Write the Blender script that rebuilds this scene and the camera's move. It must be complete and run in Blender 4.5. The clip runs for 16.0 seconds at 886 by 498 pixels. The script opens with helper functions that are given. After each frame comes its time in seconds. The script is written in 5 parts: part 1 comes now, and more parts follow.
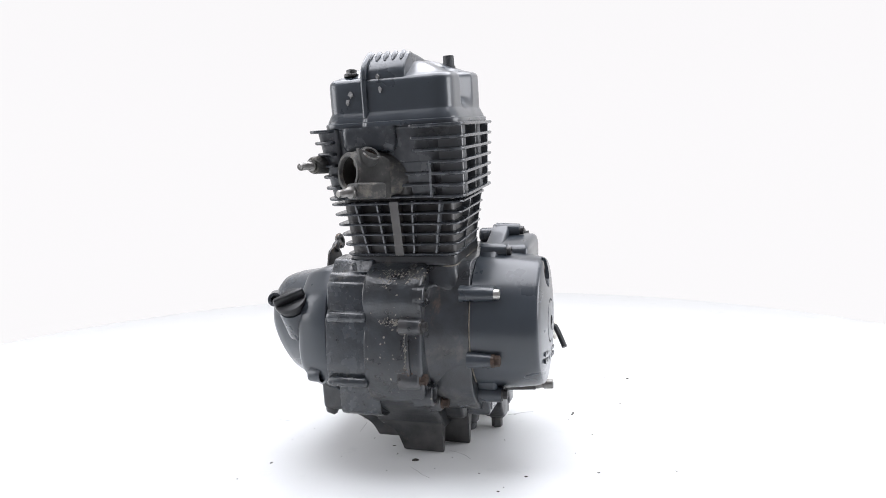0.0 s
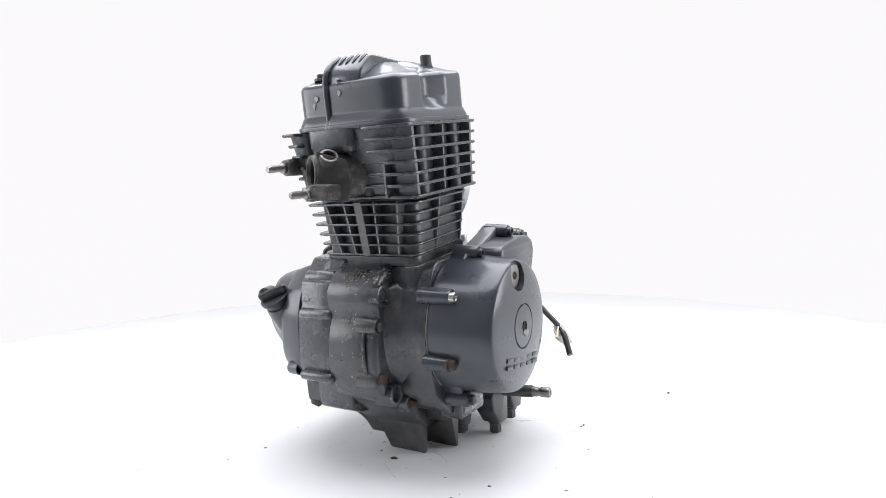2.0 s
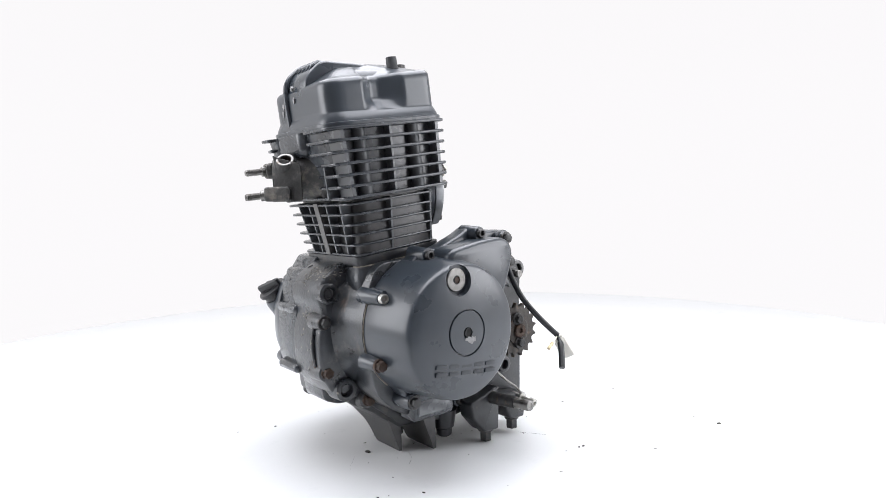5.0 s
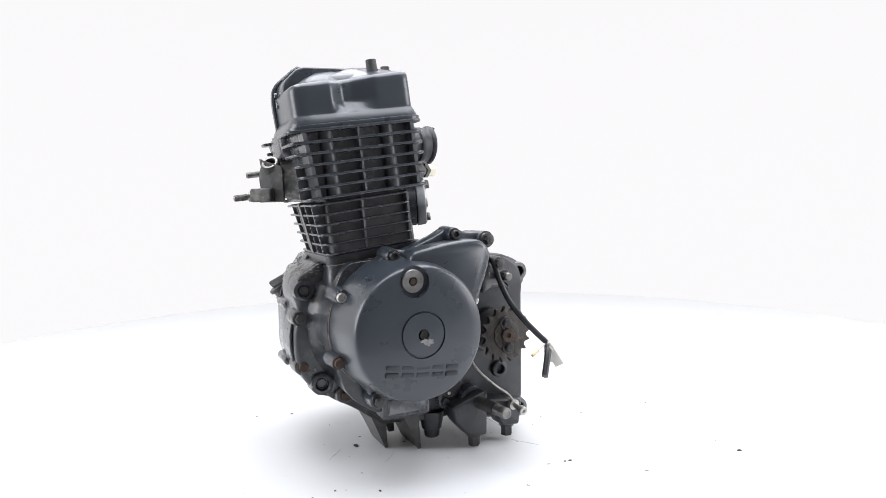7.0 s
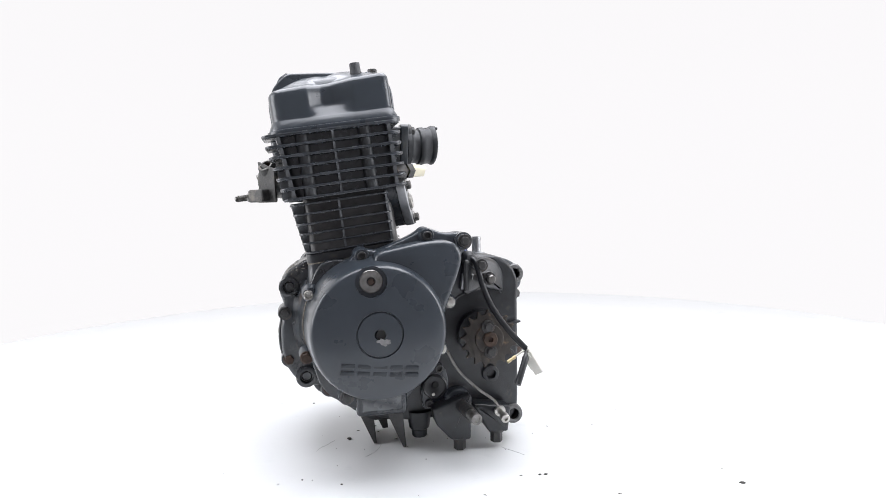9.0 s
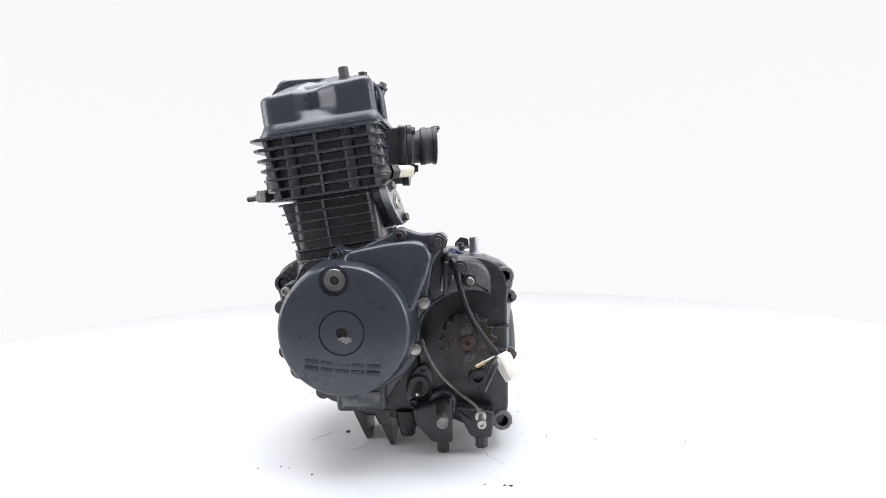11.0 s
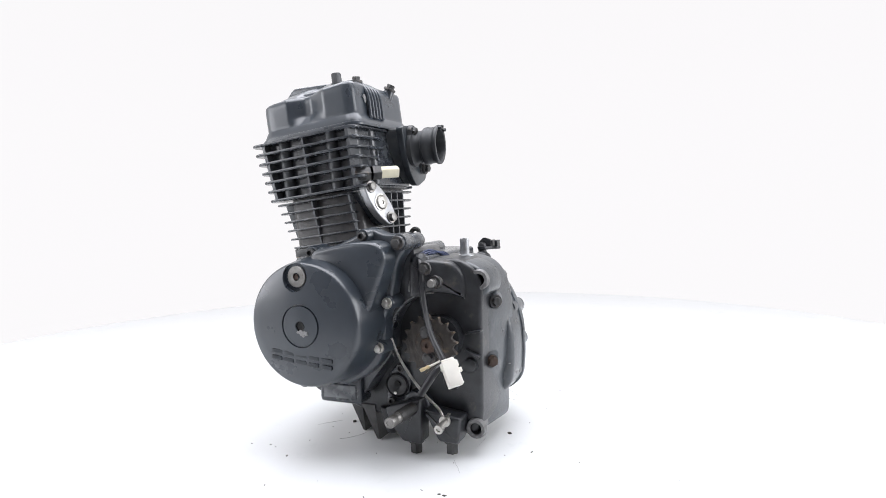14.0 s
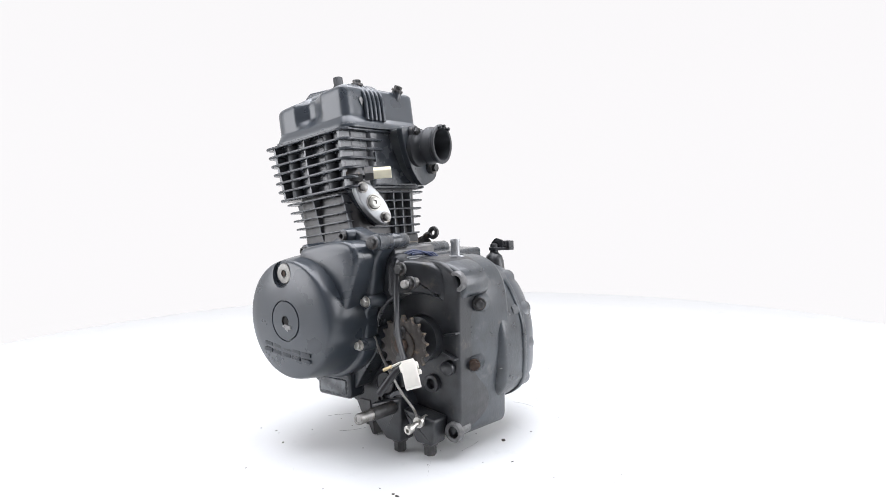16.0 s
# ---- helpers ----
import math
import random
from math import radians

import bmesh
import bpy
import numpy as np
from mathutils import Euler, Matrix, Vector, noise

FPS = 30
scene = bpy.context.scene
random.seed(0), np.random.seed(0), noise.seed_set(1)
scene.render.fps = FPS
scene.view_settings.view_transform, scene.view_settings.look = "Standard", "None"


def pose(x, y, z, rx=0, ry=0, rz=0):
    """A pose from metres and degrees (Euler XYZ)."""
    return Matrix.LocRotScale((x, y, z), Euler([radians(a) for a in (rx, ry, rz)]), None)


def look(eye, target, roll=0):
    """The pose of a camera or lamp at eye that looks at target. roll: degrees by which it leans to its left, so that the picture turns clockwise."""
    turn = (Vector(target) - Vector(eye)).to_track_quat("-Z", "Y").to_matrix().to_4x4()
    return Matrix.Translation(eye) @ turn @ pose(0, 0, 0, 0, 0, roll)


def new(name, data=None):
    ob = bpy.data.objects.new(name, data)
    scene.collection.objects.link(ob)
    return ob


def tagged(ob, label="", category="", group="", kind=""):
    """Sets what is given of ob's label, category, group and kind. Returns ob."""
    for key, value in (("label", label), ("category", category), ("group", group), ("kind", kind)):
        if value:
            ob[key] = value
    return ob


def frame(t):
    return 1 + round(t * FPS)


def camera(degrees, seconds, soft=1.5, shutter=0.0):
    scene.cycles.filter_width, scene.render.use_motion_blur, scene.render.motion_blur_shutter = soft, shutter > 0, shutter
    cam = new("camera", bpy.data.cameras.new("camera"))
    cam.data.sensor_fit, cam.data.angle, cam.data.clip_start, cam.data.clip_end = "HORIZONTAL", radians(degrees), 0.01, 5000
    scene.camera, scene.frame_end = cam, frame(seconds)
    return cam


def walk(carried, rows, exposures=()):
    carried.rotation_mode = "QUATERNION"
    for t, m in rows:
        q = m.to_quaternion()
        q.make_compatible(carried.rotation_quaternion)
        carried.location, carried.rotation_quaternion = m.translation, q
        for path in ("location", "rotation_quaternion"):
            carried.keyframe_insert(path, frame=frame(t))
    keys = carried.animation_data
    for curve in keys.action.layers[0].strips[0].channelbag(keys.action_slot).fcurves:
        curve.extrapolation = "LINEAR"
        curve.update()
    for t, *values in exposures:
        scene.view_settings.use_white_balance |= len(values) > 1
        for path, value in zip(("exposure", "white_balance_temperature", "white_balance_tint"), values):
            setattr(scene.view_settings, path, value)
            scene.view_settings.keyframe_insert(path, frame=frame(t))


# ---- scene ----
# ---------------------------------------------------------------- camera, standing still before a turntable
EYE = (0.0, -0.88, 0.3177)
AIM = (math.sin(radians(1.4985)) * math.cos(radians(4.2807)), math.cos(radians(1.4985)) * math.cos(radians(4.2807)), -math.sin(radians(4.2807)))
STAND = look(EYE, tuple(e + a for e, a in zip(EYE, AIM)), -1.515)
cam = camera(69.62, 16.0, soft=0.45)
walk(cam, [(0.0, STAND), (16.0, STAND)])

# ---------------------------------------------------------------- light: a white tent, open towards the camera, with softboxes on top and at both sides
world = bpy.data.worlds.new("room")
world.use_nodes = True
scene.world = world
world.node_tree.nodes["Background"].inputs[0].default_value = (0.605, 0.585, 0.625, 1)
world.node_tree.nodes["Background"].inputs[1].default_value = 0.46
scene.view_settings.exposure = 0.0


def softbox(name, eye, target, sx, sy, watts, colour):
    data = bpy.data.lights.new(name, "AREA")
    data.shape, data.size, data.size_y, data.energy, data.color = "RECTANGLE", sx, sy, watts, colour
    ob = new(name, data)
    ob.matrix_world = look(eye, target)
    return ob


softbox("softbox_top", (0.0, 0.06, 1.15), (0.0, 0.06, 0.0), 1.32, 1.14, 25.8, (0.955, 0.965, 1.03))
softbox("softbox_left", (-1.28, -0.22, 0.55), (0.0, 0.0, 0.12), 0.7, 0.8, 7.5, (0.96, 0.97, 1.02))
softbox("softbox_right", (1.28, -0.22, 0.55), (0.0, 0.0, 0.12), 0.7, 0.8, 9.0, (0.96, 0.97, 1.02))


# ---------------------------------------------------------------- materials
def material(name, base, rough=0.5, metal=0.0, var=0.25, scale=60.0, bump=0.1, tint=None, tint_amount=0.0, tint_scale=14.0, fine=900.0, coat=0.0, stain=None, stain_amount=0.0, stain_scale=9.0, crust=0.0, crust_scale=160.0, wear=None):
    """Painted or bare surface: mottled base colour, wear patches of a second colour, rough grain."""
    m = bpy.data.materials.new(name)
    m.use_nodes = True
    nt = m.node_tree
    b = nt.nodes["Principled BSDF"]
    tc = nt.nodes.new("ShaderNodeTexCoord")
    n1 = nt.nodes.new("ShaderNodeTexNoise")
    n1.inputs["Scale"].default_value, n1.inputs["Detail"].default_value = scale, 6
    nt.links.new(tc.outputs["Object"], n1.inputs["Vector"])
    ramp = nt.nodes.new("ShaderNodeMapRange")
    ramp.inputs[1].default_value, ramp.inputs[2].default_value = 0.1, 0.9
    ramp.inputs[3].default_value, ramp.inputs[4].default_value = 1 - min(0.95, 1.9 * var), 1 + 1.9 * var
    nt.links.new(n1.outputs["Fac"], ramp.inputs[0])
    mul = nt.nodes.new("ShaderNodeMix")
    mul.data_type, mul.blend_type = "RGBA", "MULTIPLY"
    mul.inputs[0].default_value = 1
    mul.inputs[6].default_value = (*base, 1)
    nt.links.new(ramp.outputs[0], mul.inputs[7])
    out = mul.outputs[2]
    if tint:
        n2 = nt.nodes.new("ShaderNodeTexNoise")
        n2.inputs["Scale"].default_value, n2.inputs["Detail"].default_value, n2.inputs["Roughness"].default_value = tint_scale, 8, 0.68
        nt.links.new(tc.outputs["Object"], n2.inputs["Vector"])
        r2 = nt.nodes.new("ShaderNodeMapRange")
        r2.inputs[1].default_value, r2.inputs[2].default_value = 0.62 - 0.3 * tint_amount, 0.74 - 0.2 * tint_amount
        nt.links.new(n2.outputs["Fac"], r2.inputs[0])
        mx = nt.nodes.new("ShaderNodeMix")
        mx.data_type = "RGBA"
        mx.inputs[7].default_value = (*tint, 1)
        nt.links.new(r2.outputs[0], mx.inputs[0])
        nt.links.new(out, mx.inputs[6])
        out = mx.outputs[2]
    if stain:
        n4 = nt.nodes.new("ShaderNodeTexNoise")
        n4.inputs["Scale"].default_value, n4.inputs["Detail"].default_value, n4.inputs["Roughness"].default_value = stain_scale, 9, 0.72
        n4.inputs["Distortion"].default_value = 0.6
        nt.links.new(tc.outputs["Object"], n4.inputs["Vector"])
        r4 = nt.nodes.new("ShaderNodeMapRange")
        r4.inputs[1].default_value, r4.inputs[2].default_value, r4.inputs[4].default_value = 0.66 - 0.3 * stain_amount, 0.80 - 0.3 * stain_amount, 0.85
        nt.links.new(n4.outputs["Fac"], r4.inputs[0])
        m4 = nt.nodes.new("ShaderNodeMix")
        m4.data_type = "RGBA"
        m4.inputs[7].default_value = (*stain, 1)
        nt.links.new(r4.outputs[0], m4.inputs[0])
        nt.links.new(out, m4.inputs[6])
        out = m4.outputs[2]
    if wear:   # paint rubbed off along the edges, broken up by the grain
        geo = nt.nodes.new("ShaderNodeNewGeometry")
        jit = nt.nodes.new("ShaderNodeMath")
        jit.operation = "MULTIPLY_ADD"
        jit.inputs[1].default_value = 0.10
        nt.links.new(n1.outputs["Fac"], jit.inputs[0])
        nt.links.new(geo.outputs["Pointiness"], jit.inputs[2])
        r6 = nt.nodes.new("ShaderNodeMapRange")
        r6.inputs[1].default_value, r6.inputs[2].default_value, r6.inputs[4].default_value = 0.605, 0.70, 0.8
        nt.links.new(jit.outputs[0], r6.inputs[0])
        m6 = nt.nodes.new("ShaderNodeMix")
        m6.data_type = "RGBA"
        m6.inputs[7].default_value = (*wear, 1)
        nt.links.new(r6.outputs[0], m6.inputs[0])
        nt.links.new(out, m6.inputs[6])
        out = m6.outputs[2]
    nt.links.new(out, b.inputs["Base Color"])
    b.inputs["Metallic"].default_value = metal
    b.inputs["Coat Weight"].default_value = coat
    b.inputs["Coat Roughness"].default_value = 0.18
    n3 = nt.nodes.new("ShaderNodeTexNoise")
    n3.inputs["Scale"].default_value, n3.inputs["Detail"].default_value = fine, 3
    nt.links.new(tc.outputs["Object"], n3.inputs["Vector"])
    r3 = nt.nodes.new("ShaderNodeMapRange")
    r3.inputs[3].default_value, r3.inputs[4].default_value = rough - 0.1, rough + 0.12
    nt.links.new(n1.outputs["Fac"], r3.inputs[0])
    nt.links.new(r3.outputs[0], b.inputs["Roughness"])
    bp = nt.nodes.new("ShaderNodeBump")
    bp.inputs["Strength"].default_value, bp.inputs["Distance"].default_value = bump, 0.001
    nt.links.new(n3.outputs["Fac"], bp.inputs["Height"])
    if crust:
        n5 = nt.nodes.new("ShaderNodeTexNoise")
        n5.inputs["Scale"].default_value, n5.inputs["Detail"].default_value, n5.inputs["Roughness"].default_value = crust_scale, 5, 0.6
        nt.links.new(tc.outputs["Object"], n5.inputs["Vector"])
        b5 = nt.nodes.new("ShaderNodeBump")
        b5.inputs["Strength"].default_value, b5.inputs["Distance"].default_value = crust, 0.004
        nt.links.new(n5.outputs["Fac"], b5.inputs["Height"])
        nt.links.new(bp.outputs[0], b5.inputs["Normal"])
        bp = b5
    nt.links.new(bp.outputs[0], b.inputs["Normal"])
    return m


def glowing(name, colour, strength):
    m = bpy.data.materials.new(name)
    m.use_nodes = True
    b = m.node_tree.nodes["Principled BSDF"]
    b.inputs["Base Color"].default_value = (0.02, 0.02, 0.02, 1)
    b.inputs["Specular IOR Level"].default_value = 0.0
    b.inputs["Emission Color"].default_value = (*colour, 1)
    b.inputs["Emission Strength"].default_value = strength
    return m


# even glow added to the fabric, so the wall reads plain white
TENT = glowing("white_glow_fabric", (0.992, 0.977, 0.992), 0.952)
BOARD = material("white_laminate", (0.755, 0.768, 0.770), 0.45, var=0.02, scale=9, bump=0.02, tint=(0.70, 0.72, 0.72), tint_amount=0.1, tint_scale=22)
PAINT = material("slate_engine_paint", (0.034, 0.042, 0.052), 0.29, 0.0, 0.07, 30, 0.05, fine=700, coat=0.35, crust=0.02, crust_scale=45)
CASE = material("worn_case_paint", (0.026, 0.030, 0.035), 0.29, 0.0, 0.5, 45, 0.35, (0.085, 0.083, 0.078), 0.14, 30, 420, coat=0.4, stain=(0.15, 0.105, 0.075), stain_amount=0.12, stain_scale=14, crust=0.20, crust_scale=70, wear=(0.17, 0.16, 0.15))
PITTED = material("pitted_case_paint", (0.028, 0.034, 0.041), 0.25, 0.0, 0.4, 60, 0.5, (0.10, 0.095, 0.09), 0.10, 40, 420, coat=0.6, crust=0.14, crust_scale=80, wear=(0.15, 0.15, 0.15))
CAST = material("satin_black_casting", (0.030, 0.035, 0.042), 0.25, 0.0, 0.16, 60, 0.10, (0.070, 0.072, 0.074), 0.08, 70, 700, coat=0.3, crust=0.02, crust_scale=150, wear=(0.17, 0.18, 0.19))
COLUMN = material("bare_grey_casting", (0.075, 0.080, 0.085), 0.42, 0.2, 0.4, 90, 0.4, (0.04, 0.04, 0.04), 0.25, 60, 500, crust=0.2, crust_scale=120)
# cover paint darkened: the shade along the emblem's edges put into the colour
EMBLEM = material("emblem_shade_paint", (0.022, 0.027, 0.034), 0.30, 0.0, 0.1, 60, 0.05)
# grime, plus a darker tone for the shade in pockets and fin gaps
DARK = material("grimy_shaded_casting", (0.018, 0.020, 0.023), 0.34, 0.0, 0.35, 70, 0.3, (0.060, 0.053, 0.045), 0.12, 40, 500, coat=0.2, crust=0.06, crust_scale=70, wear=(0.11, 0.105, 0.10))
PORT = material("heat_stained_iron", (0.062, 0.062, 0.060), 0.55, 0.2, 0.4, 60, 0.5, (0.18, 0.165, 0.14), 0.3, 60, 400, stain=(0.13, 0.08, 0.055), stain_amount=0.1, stain_scale=22, crust=0.3, crust_scale=140)
STEEL = material("zinc_plated_steel", (0.50, 0.49, 0.46), 0.34, 0.95, 0.2, 120, 0.08, (0.22, 0.16, 0.10), 0.12, 120, 900)
ALLOY = material("bare_cast_aluminium", (0.43, 0.44, 0.45), 0.42, 0.8, 0.15, 90, 0.15, (0.25, 0.24, 0.22), 0.1, 60, 700)
WORN = material("worn_grey_steel", (0.24, 0.235, 0.225), 0.36, 0.9, 0.3, 110, 0.15, (0.11, 0.085, 0.06), 0.25, 90, 800)
RUST = material("rusty_steel", (0.065, 0.044, 0.034), 0.66, 0.3, 0.5, 130, 0.5, (0.12, 0.070, 0.042), 0.25, 80, 500)
SPROCKET = material("oily_rusty_steel", (0.040, 0.035, 0.031), 0.45, 0.4, 0.4, 90, 0.4, (0.13, 0.09, 0.06), 0.12, 70, 500, wear=(0.24, 0.18, 0.12))
HEADSTEEL = material("dull_dark_bolt", (0.075, 0.075, 0.075), 0.45, 0.7, 0.3, 120, 0.2, (0.18, 0.13, 0.09), 0.15, 110, 700)
RUBBER = material("black_rubber", (0.018, 0.020, 0.023), 0.48, 0.0, 0.2, 60, 0.15)
SLEEVE = material("black_plastic", (0.013, 0.014, 0.016), 0.32, 0.0, 0.15, 80, 0.05)
WHITE = material("ivory_nylon", (0.74, 0.72, 0.66), 0.42, 0.0, 0.05, 80, 0.04)
IVORY = material("yellowed_ceramic", (0.72, 0.68, 0.52), 0.35, 0.0, 0.06, 80, 0.04)
BRASS = material("brass_terminal", (0.55, 0.45, 0.28), 0.4, 0.9, 0.2, 90, 0.05)
BLUE = material("blue_cable", (0.022, 0.034, 0.085), 0.45, 0.0, 0.2, 80, 0.05)
GASKET = material("pale_gasket", (0.21, 0.19, 0.16), 0.8, 0.0, 0.4, 150, 0.2)
HOLE = material("dark_bore", (0.008, 0.008, 0.008), 0.7, 0.0, 0.2, 80, 0.2)
WALL = material("scuffed_slate_paint", (0.036, 0.043, 0.050), 0.30, 0.0, 0.35, 45, 0.25, (0.090, 0.095, 0.100), 0.16, 34, 420, coat=0.3, stain=(0.12, 0.10, 0.085), stain_amount=0.06, stain_scale=18, crust=0.12, crust_scale=60, wear=(0.18, 0.18, 0.18))
NICK = material("dull_bare_nick", (0.17, 0.17, 0.17), 0.5, 0.4, 0.3, 200, 0.4)
CHIPPED = material("chipped_paint", (0.27, 0.27, 0.27), 0.55, 0.5, 0.25, 200, 0.4)
SOOT = material("sooty_port", (0.014, 0.012, 0.010), 0.85, 0.0, 0.5, 100, 0.5, (0.05, 0.032, 0.022), 0.2, 60)
CRUST = material("pale_corrosion", (0.24, 0.225, 0.20), 0.85, 0.0, 0.45, 180, 0.6)
GRIT = material("dark_grit", (0.05, 0.045, 0.04), 0.8, 0.0, 0.4, 200, 0.3)

# ---------------------------------------------------------------- mesh tools
from mathutils.bvhtree import BVHTree

SIDE = Matrix(((1, 0, 0, 0), (0, 0, 1, 0), (0, 1, 0, 0), (0, 0, 0, 1)))      # outline in x, z; depth along y
FRONT = Matrix(((0, 0, 1, 0), (1, 0, 0, 0), (0, 1, 0, 0), (0, 0, 0, 1)))     # outline in y, z; depth along x
TOP = Matrix.Identity(4)
LEAN = radians(7.0)
CYL = Matrix(((math.cos(LEAN), 0, -math.sin(LEAN), -0.1016), (0, 1, 0, -0.0215), (math.sin(LEAN), 0, math.cos(LEAN), 0.2616), (0, 0, 0, 1)))
CYL_SIDE = CYL @ SIDE
CYL_FRONT = CYL @ FRONT


def along(loc, way):
    """The z axis laid along way, at loc."""
    return Matrix.Translation(loc) @ Vector(way).to_track_quat("Z", "Y").to_matrix().to_4x4()


def rounded(pts, r, n=4):
    """A polygon with its corners rounded; a corner may bring its own radius."""
    out, k = [], len(pts)
    for i, p in enumerate(pts):
        c = Vector(p[:2])
        rr = p[2] if len(p) > 2 else r
        a, b = Vector(pts[i - 1][:2]) - c, Vector(pts[(i + 1) % k][:2]) - c
        s, e = c + a.normalized() * min(rr, a.length * 0.48), c + b.normalized() * min(rr, b.length * 0.48)
        if rr <= 0:
            out.append(c)
            continue
        for j in range(n + 1):
            t = j / n
            out.append(s * (1 - t) ** 2 + c * 2 * t * (1 - t) + e * t * t)
    return out


def circle(cx, cy, r, n=48, a0=0.0, a1=360.0):
    full = a1 - a0 >= 360
    return [Vector((cx + r * math.cos(radians(a0 + (a1 - a0) * i / (n if full else n - 1))), cy + r * math.sin(radians(a0 + (a1 - a0) * i / (n if full else n - 1))))) for i in range(n)]


def inset(poly, d):
    area = sum(poly[i - 1].x * poly[i].y - poly[i].x * poly[i - 1].y for i in range(len(poly)))
    s = 1 if area > 0 else -1
    out = []
    for i, p in enumerate(poly):
        a, b = (p - poly[i - 1]), (poly[(i + 1) % len(poly)] - p)
        na, nb = Vector((-a.y, a.x)), Vector((-b.y, b.x))
        v = na.normalized() + nb.normalized()
        v = v.normalized() if v.length > 1e-6 else na.normalized()
        cosv = max(0.6, v.dot(nb.normalized()))
        out.append(p + v * (s * d / cosv))
    return out


def loft(bm, m, rings, cap=True, close=True):
    """rings: lists of (a, b, c), all alike in number."""
    made = [[bm.verts.new(m @ Vector(p)) for p in ring] for ring in rings]
    n = len(made[0])
    for r0, r1 in zip(made, made[1:]):
        for i in range(n if close else n - 1):
            j = (i + 1) % n
            bm.faces.new((r0[i], r0[j], r1[j], r1[i]))
    if cap:
        bm.faces.new(made[0][::-1])
        bm.faces.new(made[-1])
    return made


def casting(bm, m, poly, c0, c1, r0=0.0, r1=0.0, draft=0.0, n=3):
    """An outline given depth from c0 to c1, with rounded rims r0 and r1; draft insets the far end."""
    s = 1 if c1 > c0 else -1
    rings = []
    for k in range(n + 1 if r0 > 0 else 1):
        a = math.pi / 2 * k / n if r0 > 0 else math.pi / 2
        rings.append((r0 * (1 - math.sin(a)), c0 + s * r0 * (1 - math.cos(a))))
    for k in range(n + 1 if r1 > 0 else 1):
        a = math.pi / 2 * k / n if r1 > 0 else 0
        rings.append((draft + r1 * (1 - math.cos(a)), c1 - s * r1 * (1 - math.sin(a))))
    loft(bm, m, [[(p.x, p.y, c) for p in (inset(poly, d) if d > 1e-6 else poly)] for d, c in rings])


def lathe(bm, m, profile, n=28):
    """profile: (radius, height) from one end to the other; radius 0 closes it."""
    rings = []
    for r, c in profile:
        if r <= 1e-6:
            rings.append([bm.verts.new(m @ Vector((0, 0, c)))])
        else:
            rings.append([bm.verts.new(m @ Vector((r * math.cos(2 * math.pi * i / n), r * math.sin(2 * math.pi * i / n), c))) for i in range(n)])
    for a, b in zip(rings, rings[1:]):
        for i in range(n):
            j = (i + 1) % n
            if len(a) == 1 and len(b) > 1:
                bm.faces.new((a[0], b[i], b[j]))
            elif len(b) == 1 and len(a) > 1:
                bm.faces.new((a[i], b[0], a[j]))
            elif len(a) > 1:
                bm.faces.new((a[i], b[i], b[j], a[j]))


def smooth_path(pts, n=8):
    pts = [Vector(p) for p in pts]
    ext = [pts[0] * 2 - pts[1]] + pts + [pts[-1] * 2 - pts[-2]]
    out = []
    for i in range(1, len(ext) - 2):
        p0, p1, p2, p3 = ext[i - 1:i + 3]
        for j in range(n):
            t = j / n
            out.append(0.5 * (2 * p1 + (p2 - p0) * t + (2 * p0 - 5 * p1 + 4 * p2 - p3) * t * t + (3 * p1 - p0 - 3 * p2 + p3) * t ** 3))
    return out + [pts[-1]]


def sweep(bm, path, r, n=10, m=TOP, flat=1.0):
    """A tube along a path."""
    side = Vector((0.31, 0.52, 0.79))
    rings = []
    for i, p in enumerate(path):
        d = (path[min(i + 1, len(path) - 1)] - path[max(i - 1, 0)]).normalized()
        side = (side - d * side.dot(d)).normalized()
        up = d.cross(side)
        rr = r(i / (len(path) - 1)) if callable(r) else r
        rings.append([tuple(p + side * rr * math.cos(2 * math.pi * k / n) + up * rr * flat * math.sin(2 * math.pi * k / n)) for k in range(n)])
    loft(bm, m, rings)


def block(bm, m, a, b, c, r=0.002):
    """A box between ranges a, b, c with rounded corners and rims."""
    casting(bm, m, rounded([(a[0], b[0]), (a[1], b[0]), (a[1], b[1]), (a[0], b[1])], r * 1.5, 3), c[0], c[1], r, r)


def mesh_of(bm, name, mat, sharp=38):
    bmesh.ops.recalc_face_normals(bm, faces=bm.faces[:])
    me = bpy.data.meshes.new(name)
    bm.to_mesh(me)
    bm.free()
    me.materials.append(mat)
    me.shade_smooth()
    me.set_sharp_from_angle(angle=radians(sharp))
    return me


def part(name, bm, mat, parent, label="", sharp=38):
    ob = new(name, mesh_of(bm, name, mat, sharp))
    ob.parent = parent
    return tagged(ob, label)


def put(name, me, parent, m, label=""):
    ob = new(name, me)
    ob.parent = parent
    ob.matrix_basis = m
    return tagged(ob, label)


